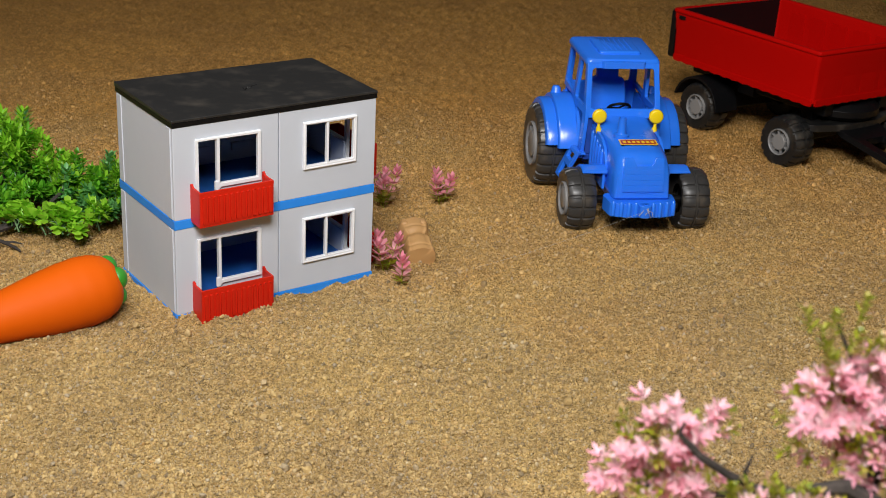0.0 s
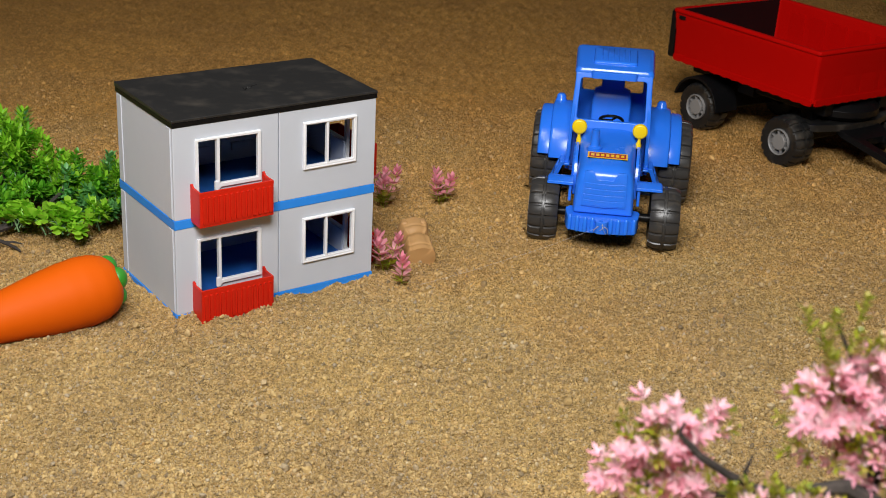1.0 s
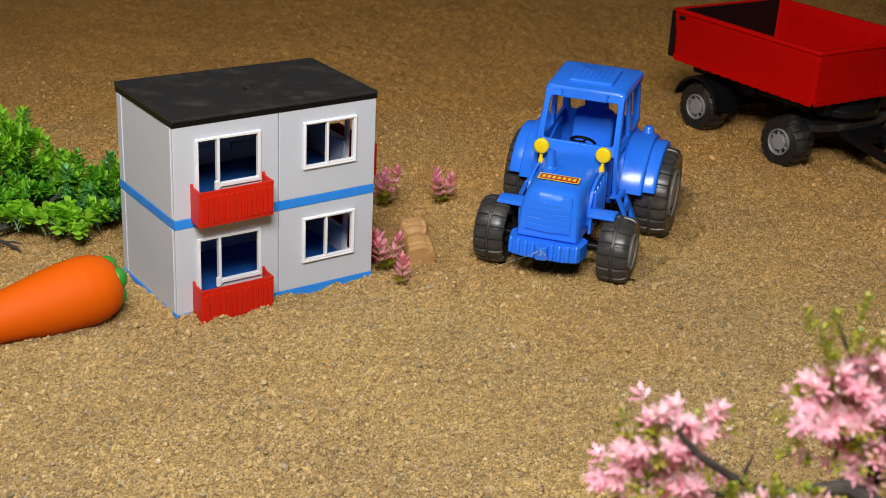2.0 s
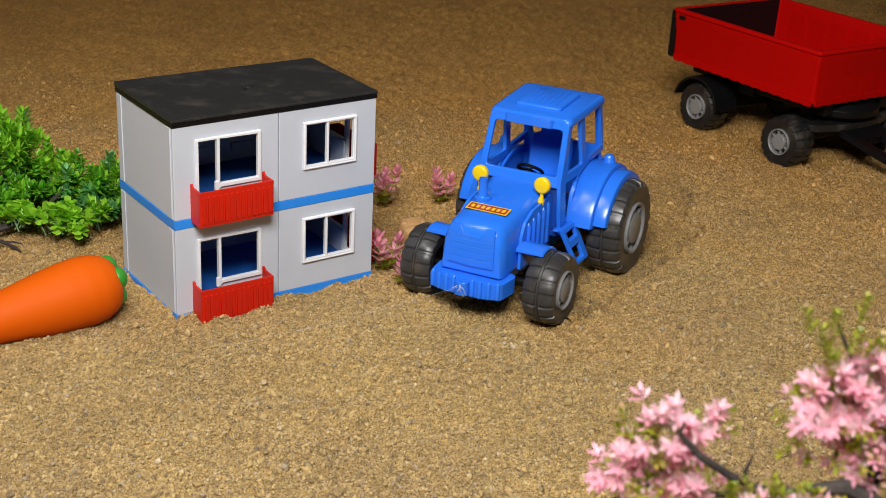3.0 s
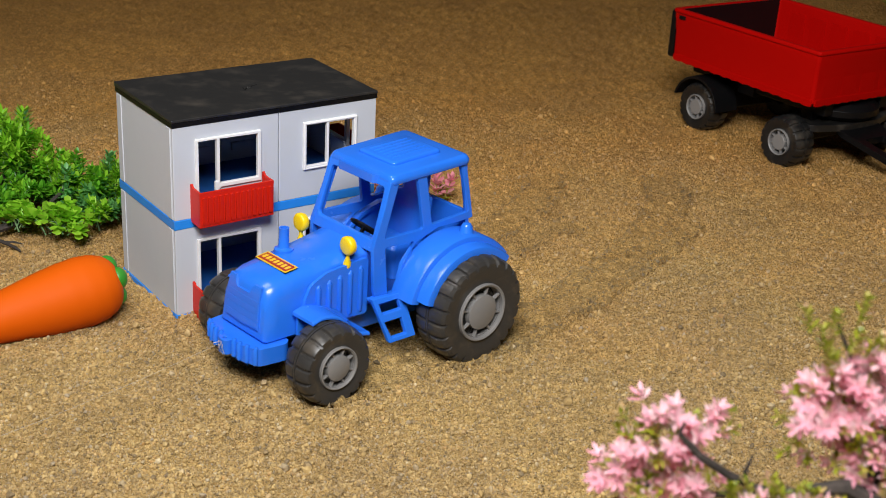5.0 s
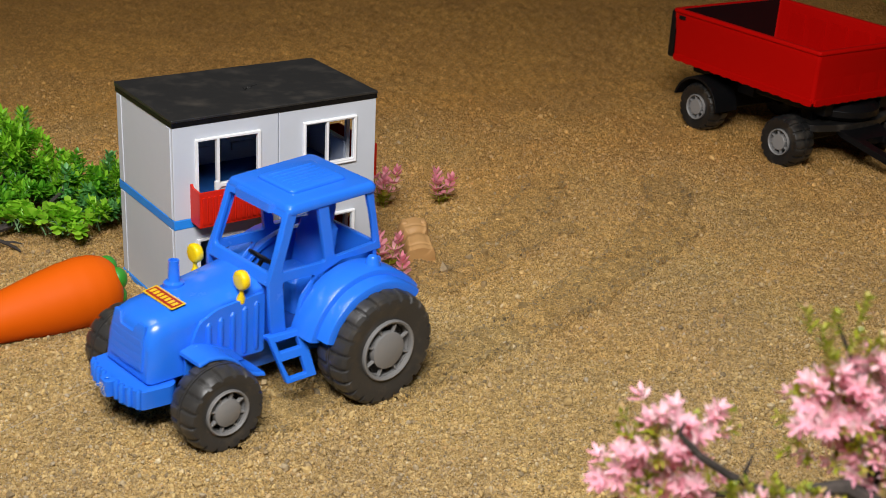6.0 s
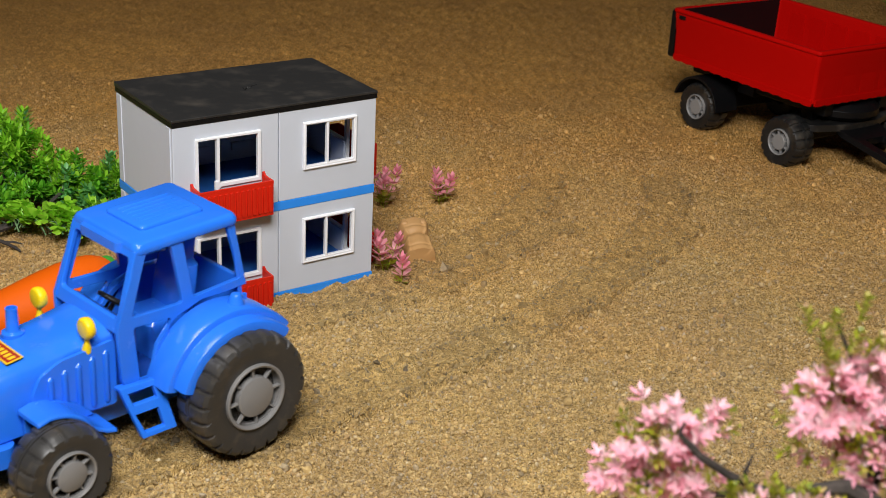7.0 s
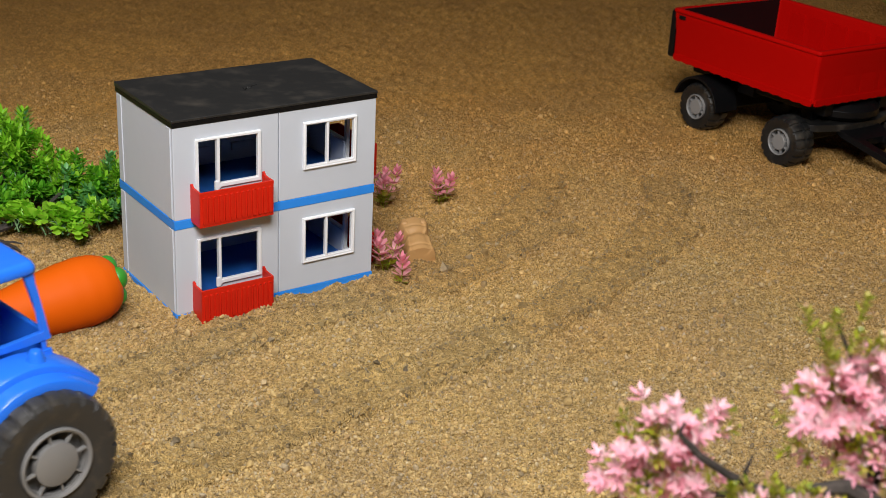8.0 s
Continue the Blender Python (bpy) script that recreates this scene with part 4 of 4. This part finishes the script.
# ---- carrot ----
def build_carrot():
    tip, crown = Vector((-0.4530, 0.998, 0.010)), Vector((-0.2910, 1.1263, 0.0318))
    way = (crown - tip).normalized()
    carrot = thing("toy_carrot", Matrix.Translation(tip) @ way.to_track_quat("X", "Z").to_matrix().to_4x4(), "large orange vinyl toy carrot with stubby green top lying on sand", "toy carrot")
    n = (crown - tip).length * 1000
    g = bmesh.new()
    prof = [(0, 0.01), (1.5, 5.0), (5, 8.0), (0.15 * n, 12.0), (0.3 * n, 16.5), (0.45 * n, 21), (0.6 * n, 26.5), (0.72 * n, 30.3), (0.82 * n, 32.1), (0.90 * n, 30.8), (0.955 * n, 26.3), (0.985 * n, 20), (n, 10), (n, 0.01)]
    dense = []
    for (a, r), (c, q) in zip(prof, prof[1:]):
        for k in range(4):
            f = k / 4
            dense.append((a + (c - a) * f, r + (q - r) * f))
    dense.append(prof[-1])
    radii = [r for _, r in dense]
    soft = [(dense[i][0], max(0.01, sum(radii[max(0, i - 2):i + 3]) / len(radii[max(0, i - 2):i + 3]) if 6 < i < len(dense) - 6 else radii[i])) for i in range(len(dense))]
    wob = [(a, r * (1 + 0.006 * math.sin(a * 0.41) + 0.004 * math.sin(a * 1.13))) for a, r in soft]
    spin(g, wob, 48, (0, 0, 0), "x")
    part("carrot_body", g, ORANGE, carrot, sharp=60)
    for y, z, r, x in ((9, 12, 10.5, -2), (-11, 8, 10.5, -2), (-9, -9, 9.5, -3), (9, -7, 9.5, -3), (0, 1, 10, -1)):
        g = bmesh.new()
        bmesh.ops.create_uvsphere(g, u_segments=20, v_segments=12, radius=r)
        for v in g.verts:
            v.co = Vector((v.co.x * 0.85 + n + x - 2, v.co.y * 0.95 + y, v.co.z + z))
        part("leaf_lobe", g, TOP_GREEN, carrot, sharp=80)


build_carrot()


# ---- tan peanut-shaped toy block ----
def build_block():
    ob = thing("toy_block", pose(-0.029, 1.316, 0.0, 0, -22, 106), "tan plastic waisted toy block with grooves lying in the sand", "toy block")
    g = bmesh.new()
    rings = []
    bump = lambda f, at, wide: math.exp(-((f - at) / wide) ** 2)
    box = lambda c: math.copysign(abs(c) ** 0.6, c)
    for k in range(49):
        f = k / 48
        end = min(1.0, (1 - abs(2 * f - 1) ** 9) ** 0.5 + 0.55)
        half = (14.5 - 3.6 * bump(f, 0.56, 0.09) + 0.9 * bump(f, 0.10, 0.05) - 1.0 * bump(f, 0.32, 0.02) + 1.5 * bump(f, 0.90, 0.08)) * end
        tall = (13.0 - 2.2 * bump(f, 0.56, 0.08) - 0.9 * bump(f, 0.18, 0.022) - 0.9 * bump(f, 0.76, 0.022)) * end
        rings.append([(-25 + 48 * f + 2.0 * math.sin(a), (half + 0.8 * (math.cos(6 * a) > 0.86)) * box(math.cos(a)), 11 + (tall + 0.7 * math.cos(8 * a)) * box(math.sin(a)))
                      for a in (2 * math.pi * j / 48 for j in range(48))])
    loft(g, rings)
    body = part("waisted_body", g, TAN, ob, sharp=50)
    for y in (-9.5, 9.5):
        g = bmesh.new()
        bmesh.ops.create_uvsphere(g, u_segments=14, v_segments=9, radius=5.2)
        for v in g.verts:
            v.co = Vector((v.co.x * 0.8 + 19, v.co.y + y, v.co.z + 19))
        part("knob", g, TAN, body, sharp=80)


build_block()


# ---- plants ----
class Leaves:
    """Collects folded leaves and stems into one mesh."""

    def __init__(self):
        self.co, self.faces = [], []

    def leaf(self, at, way, size, width, curl=0.15, blunt=0.0):
        way = way.normalized()
        side = way.cross(Vector((0.13, 0.21, 1))).normalized()
        far, broad = 0.7 + 0.14 * blunt, 0.40 + 0.10 * blunt
        lift = side.cross(way)
        n = len(self.co)
        pts = [at, at + way * size * 0.35 + side * width * 0.42 + lift * width * 0.12, at + way * size * far + side * width * broad + lift * width * 0.1 + lift * size * curl * 0.4,
               at + way * size + lift * size * curl, at + way * size * far - side * width * broad + lift * width * 0.1 + lift * size * curl * 0.4,
               at + way * size * 0.35 - side * width * 0.42 + lift * width * 0.12, at + way * size * 0.38, at + way * size * 0.72 + lift * size * curl * 0.35]
        self.co += [tuple(p * MM) for p in pts]
        self.faces += [(n, n + 1, n + 6), (n, n + 6, n + 5), (n + 1, n + 2, n + 7, n + 6), (n + 6, n + 7, n + 4, n + 5), (n + 2, n + 3, n + 7), (n + 7, n + 3, n + 4)]

    def stem(self, a, b, r0, r1):
        n = len(self.co)
        d = (b - a).normalized()
        s = d.cross(Vector((0.3, 0.2, 1))).normalized()
        t = d.cross(s)
        for p, r in ((a, r0), (b, r1)):
            self.co += [tuple((p + r * (math.cos(k * 2.094) * s + math.sin(k * 2.094) * t)) * MM) for k in range(3)]
        self.faces += [(n, n + 1, n + 4, n + 3), (n + 1, n + 2, n + 5, n + 4), (n + 2, n, n + 3, n + 5), (n + 3, n + 4, n + 5)]

    def sprig(self, rng, at, way, length, whorls, per, size, width, spread=0.9, blunt=0.0):
        way = way.normalized()
        s = way.cross(Vector((0.31, 0.17, 0.9))).normalized()
        t = way.cross(s)
        self.stem(at, at + way * length, 0.7, 0.4)
        for k in range(whorls):
            f = (k + 0.6) / whorls
            o = at + way * length * f
            for j in range(per):
                a = 2 * math.pi * (j + 0.5 * (k % 2)) / per + rng.uniform(-0.3, 0.3)
                out = s * math.cos(a) + t * math.sin(a)
                self.leaf(o, out * spread + way * (0.35 + 0.6 * f), size * rng.uniform(0.75, 1.2) * (1.1 - 0.35 * f), width * rng.uniform(0.8, 1.15), rng.uniform(-0.1, 0.25), blunt)

    def mesh(self, name, material):
        me = bpy.data.meshes.new(name)
        me.from_pydata(self.co, [], self.faces)
        me.materials.append(material)
        me.polygons.foreach_set("use_smooth", [True] * len(me.polygons))
        return me

    def under(self, name, material, parent, label="", kind="stuff"):
        ob = new(name, self.mesh(name, material))
        ob.parent = parent
        return tagged(ob, label, kind=kind)


def build_bush(m, label, seed, stands, root_lines):
    """A plastic shrub of stalks that fan out of several feet; a stand: foot, reach, count, whorl style, share of lime and of bluish leaves."""
    rng = random.Random(seed)
    bush = thing("plastic_shrub", m, label, "shrub")
    bags = {"deep": Leaves(), "lime": Leaves(), "bluish": Leaves(), "round": Leaves(), "stem": Leaves()}
    for foot, reach, count, style, lime, bluish in stands:
        for _ in range(count):
            base = Vector(foot) + Vector((rng.uniform(-14, 14), rng.uniform(-12, 12), rng.uniform(-4, 4)))
            a, lean = rng.uniform(0, 6.283), rng.uniform(0.05, 1.0) ** 0.6
            top = base + Vector((reach[0] * lean * math.cos(a), reach[1] * lean * math.sin(a), reach[2] * (1.08 - 0.55 * lean) * rng.uniform(0.75, 1.0)))
            mid = base.lerp(top, 0.5) + Vector((0, 0, 0.10 * reach[2]))
            bags["stem"].stem(base, mid, 1.0, 0.8)
            bags["stem"].stem(mid, top, 0.8, 0.5)
            way = top - mid
            pick = rng.random()
            bag = bags["round" if style == "round" else "lime" if pick < lime else "bluish" if pick < lime + bluish else "deep"]
            dark = bags["deep"] if style != "round" else bag
            if style == "round":
                bag.sprig(rng, top - way.normalized() * 3, way, 7, 2, 4, 11.5, 9.0, 1.15, 1.0)
                if rng.random() < 0.6:
                    bag.sprig(rng, mid, way + Vector((rng.uniform(-9, 9), rng.uniform(-9, 9), 2)), 5, 1, 4, 9, 7.5, 1.2, 1.0)
            elif style == "star":
                bag.sprig(rng, top - way.normalized() * 10, way, 15, 3, 6, 15, 4.0, 0.95)
                for k in range(3):
                    at = base.lerp(top, 0.35 + 0.18 * k)
                    side = Vector((rng.uniform(-1, 1), rng.uniform(-1, 1), 0.7))
                    (bag if k else dark).sprig(rng, at, side, 13, 2, 5, 13, 3.8, 0.95)
            else:
                bag.sprig(rng, top - way.normalized() * 12, way, 16, 3, 5, 12.5, 5.2, 0.9)
                for k in range(3):
                    at = base.lerp(top, 0.3 + 0.2 * k)
                    side = Vector((rng.uniform(-1, 1), rng.uniform(-1, 1), 0.8))
                    (bag if k else dark).sprig(rng, at, side, 12, 2, 5, 11, 4.8, 0.95)
    for key, name, material in (("deep", "dark_foliage", LEAF_DEEP), ("lime", "light_foliage", LEAF_LIME), ("bluish", "bluish_foliage", LEAF_BLUISH),
                                ("round", "round_leaf_foliage", LEAF_LIME), ("stem", "stalk_work", STEM_GREEN)):
        if bags[key].co:
            bags[key].under(name, material, bush)
    for path, radii in root_lines:
        g = bmesh.new()
        tube(g, path, radii, 7)
        part("branch", g, BARK, bush)


build_bush(pose(-0.45, 1.31, 0), "bright green plastic shrub with mixed leaves and dark root branches", 11, [
    ((-28, 30, 40), (46, 36, 80), 28, "star", 0.7, 0.1), ((-2, 34, 40), (24, 26, 84), 20, "star", 0.75, 0.05), ((-70, 25, 30), (30, 30, 80), 16, "star", 0.5, 0.2),
    ((38, 36, 16), (34, 30, 70), 24, "small", 0.8, 0.02), ((62, 30, 14), (22, 24, 52), 16, "small", 0.30, 0.35), ((94, 36, 14), (26, 28, 60), 22, "small", 0.65, 0.1), ((92, 8, 8), (22, 16, 34), 12, "small", 0.15, 0.75),
    ((4, 6, 22), (34, 20, 30), 14, "small", 0.1, 0.3), ((20, 60, 10), (70, 20, 46), 14, "small", 0.0, 0.2),
    ((18, -22, 14), (28, 12, 18), 20, "round", 1.0, 0.0), ((58, -24, 12), (28, 12, 20), 26, "round", 1.0, 0.0)],
    [([(-30, -50, 2), (-6, -44, 12), (14, -24, 16), (40, 0, 26), (60, 20, 45)], [5.5, 4.5, 3.5, 2.6, 1.6]),
     ([(-8, -48, 10), (14, -56, 9), (28, -60, 5), (34, -66, 4)], [2.6, 2, 1.5, 0.9]),
     ([(-16, -52, 8), (-6, -72, 5), (2, -84, 2)], [2.6, 1.8, 0.9]), ([(14, -56, 9), (24, -52, 8), (32, -54, 7)], [1.4, 1.1, 0.6]),
     ([(-20, -40, 4), (-10, 20, 40), (5, 40, 85)], [5, 4, 2])])
build_bush(pose(0.868, 2.60, 0), "small green plastic shrub beyond the trailer", 12, [((0, 0, 8), (70, 50, 70), 50, "small", 0.4, 0.1)],
           [([(0, 0, -2), (0, 5, 20), (10, 10, 45)], [5, 4, 2])])


def build_pink_plant(x, y, seed, stalks, tall, spread):
    """Stalks with a few whorls: drooping green leaves low, wide pale pink ones, a pointed tuft on top."""
    rng = random.Random(seed)
    plant = thing("pink_plant", pose(x, y, 0), "small plastic plant with pink pointed leaves standing in sand", "plant", "pink plants beside the house")
    for i in range(stalks):
        a = 2 * math.pi * i / stalks + rng.uniform(-0.4, 0.4)
        foot = Vector((2 * math.cos(a), 2 * math.sin(a), -2))
        top = Vector((spread * math.cos(a), spread * math.sin(a), tall * rng.uniform(0.78, 1.0)))
        tuft, low = Leaves(), Leaves()
        low.stem(foot, top, 0.8, 0.5)
        for f, count, size, width, rise, bag in ((0.2, 4, 11, 6.5, 0.2, low), (0.42, 4, 12, 7.4, 0.35, low if i % 2 else tuft), (0.66, 5, 12.5, 7.0, 0.45, tuft), (0.88, 5, 11.5, 5.6, 0.75, tuft), (0.99, 5, 10.5, 4.4, 1.6, tuft)):
            at, turn = foot.lerp(top, f), rng.uniform(0, 6.28)
            for k in range(count):
                b = turn + 2 * math.pi * k / count + rng.uniform(-0.25, 0.25)
                bag.leaf(at, Vector((math.cos(b), math.sin(b), rise)), size * rng.uniform(0.85, 1.15), width, 0.12, 0.6 if rise < 0.7 else 0.0)
        tuft.under("pink_sprig", PINK_LEAF, plant, kind="")
        low.under("green_leaves", OLIVE, plant, kind="")


build_pink_plant(-0.057, 1.262, 21, 3, 36, 13)
build_pink_plant(-0.040, 1.226, 25, 1, 26, 1)
build_pink_plant(-0.006, 1.462, 22, 3, 34, 12)
build_pink_plant(-0.069, 1.442, 23, 4, 40, 14)


def build_blossom_tree():
    """The flowering plastic branch close to the lens."""
    rng = random.Random(31)
    near = 0.8
    foot = EYE + (Vector((0.25, 0.66, 0)) - EYE) * near
    tree = thing("blossom_branch", Matrix.Translation(foot) @ Matrix.Scale(near, 4), "pink blossoming plastic branch with olive leaves and dark twigs", "flowering branch")
    limbs = [([(45, -25, -137), (38, -15, -10), (26, -4, 70), (14, 8, 122), (-16, 10, 137), (-40, 10, 133)], [9, 8, 7.5, 6.5, 5.5, 3.0]),
             ([(-5, 10, 116), (5, 22, 150), (0, 26, 185), (-18, 30, 205), (-30, 30, 228)], [5, 4, 3, 1.4, 0.8]),
             ([(-40, 4, 134), (-68, 0, 138), (-88, -4, 150), (-104, -6, 161), (-116, -6, 174), (-114, -6, 181)], [3.4, 3, 2.6, 2.3, 1.6, 0.9]),
             ([(-72, 8, 133), (-74, 8, 144), (-71, 8, 155)], [1.8, 1.4, 0.8]),
             ([(-48, 18, 128), (-90, 20, 120), (-140, 24, 124)], [3, 2, 1]),
             ([(5, 22, 150), (18, 20, 190), (15, 22, 222)], [3, 2, 1])]
    for path, radii in limbs:
        g = bmesh.new()
        tube(g, path, radii, 8)
        part("twig" if radii[0] < 5 else "limb", g, BARK, tree)
    flowers = []
    for k in range(4):
        bag = Leaves()
        for w in range(2):
            for j in range(5):
                b = 2 * math.pi * (j + 0.5 * w) / 5 + rng.uniform(-0.25, 0.25)
                bag.leaf(Vector((0, 0, 2.0 * w)), Vector((math.cos(b), math.sin(b), 0.25 + 0.6 * w)), rng.uniform(7.5, 10), rng.uniform(3.0, 4.0), 0.15)
        flowers.append(bag.mesh("blossom", PINK))
    clumps = [((-113, 26, 153), (20, 14, 18), 28), ((-131, 24, 130), (22, 14, 14), 22), ((-100, 22, 127), (26, 14, 14), 20), ((-92, 34, 160), (10, 8, 12), 6),
              ((-30, 22, 180), (18, 16, 24), 38), ((-8, 24, 188), (20, 16, 26), 32), ((12, 22, 198), (16, 14, 26), 22), ((6, 14, 150), (16, 14, 20), 24), ((20, -2, 134), (16, 8, 12), 16), ((-6, -4, 122), (10, 6, 7), 5),
              ((-70, -10, 133), (18, 5, 5), 6), ((-40, -10, 134), (12, 5, 5), 5), ((14, 20, 228), (10, 8, 10), 6)]
    leaves = Leaves()
    for centre, radii, count in clumps:
        for _ in range(count):
            d = Vector((rng.gauss(0, 0.5), rng.gauss(0, 0.5), rng.gauss(0, 0.5)))
            at = Vector(centre) + Vector((d.x * radii[0], d.y * radii[1], d.z * radii[2]))
            ob = new("blossom", rng.choice(flowers))
            ob.parent = tree
            way = Vector((d.x, d.y - 0.5, d.z + 0.5)) + Vector((rng.uniform(-.5, .5), rng.uniform(-.5, .5), rng.uniform(-.5, .5)))
            ob.matrix_basis = Matrix.Translation(at * MM) @ way.to_track_quat("Z", "Y").to_matrix().to_4x4()
        for _ in range(int(count * 1.0)):
            d = Vector((rng.gauss(0, 0.42), rng.gauss(0, 0.5), rng.gauss(-0.35, 0.42)))
            at = Vector(centre) + Vector((d.x * radii[0], d.y * radii[1] + 5, d.z * radii[2]))
            leaves.sprig(rng, at, d + Vector((0, 0, 0.8)), 8, 2, 4, 7.5, 3.4)
    for at, way in (((-34, 22, 222), (0, 0, 1)), ((-22, 22, 232), (0.2, 0, 1)), ((-46, 22, 225), (-0.4, 0, 1)), ((-30, 22, 205), (-0.5, 0, 1)), ((-60, -10, 132), (0, 0, 1)), ((-48, -10, 131), (0.3, 0, 1)), ((-72, -8, 132), (-0.3, 0, 1)), ((-38, -10, 129), (0.1, 0, 1)), ((-82, -8, 128), (-0.1, 0, 1)), ((-66, -12, 128), (0.2, 0, 1)), ((-54, -12, 128), (-0.2, 0, 1)), ((-28, -12, 124), (0.2, 0, 1)), ((-44, -12, 124), (0, 0, 1)), ((-76, -12, 122), (0.3, 0, 1)), ((-60, -14, 120), (-0.3, 0, 1)), ((-26, 16, 215), (0.3, 0, 1)), ((-38, 18, 215), (-0.2, 0, 1)), ((-32, 16, 200), (-0.2, 0, 1)), ((-16, 18, 214), (0.5, 0, 1))):
        leaves.sprig(rng, Vector(at), Vector(way), 16, 4, 5, 8, 3.2)
    leaves.under("olive_foliage", OLIVE, tree)


build_blossom_tree()


# ---- what moves: the tractor, its rolling wheels and the thread before it ----
def motions():
    walk(TRACTOR, [(t, tractor_pose(row)) for t, row in zip(TIMES, PATH)])
    for wheel, ahead, across, up, radius in WHEELS:
        rolled, rows, last = 0.0, [], None
        for t, (x, y, heading, *_) in zip(TIMES, PATH):
            c, s = math.cos(radians(heading)), math.sin(radians(heading))
            at = (x + c * ahead - s * across, y + s * ahead + c * across)
            if last:
                rolled += math.degrees(((at[0] - last[0]) * c + (at[1] - last[1]) * s) / radius)
            rows.append((t, pose(ahead, across, up, 0, rolled, 0)))
            last = at
        walk(wheel, rows)
    rows = []
    for t, (x, y, heading, *_) in zip(TIMES, PATH):
        f = min(1.0, max(0.0, (t - 3.6) / 2.0))
        f = f * f * (3 - 2 * f)
        goal = (-0.45 - 0.35 * f, 0.95 - 0.55 * f)
        turn = math.degrees(math.atan2(goal[1] - y, goal[0] - x)) - heading
        rows.append((t, pose(0.003, -0.002, 0.038, 0, 0, (turn + 180) % 360 - 180)))
    walk(THREAD_LINE, rows)
    deep, level = Matrix.Translation((0, 0, -0.0125)), Matrix.Identity(4)
    for strip, start, end in PRESSED:
        rise = min(max(0.5 * (start + end), 0.15), 7.8)
        walk(strip, [(0.0, deep), (rise - 0.1, deep), (rise + 0.1, level), (8.0, level)])


motions()
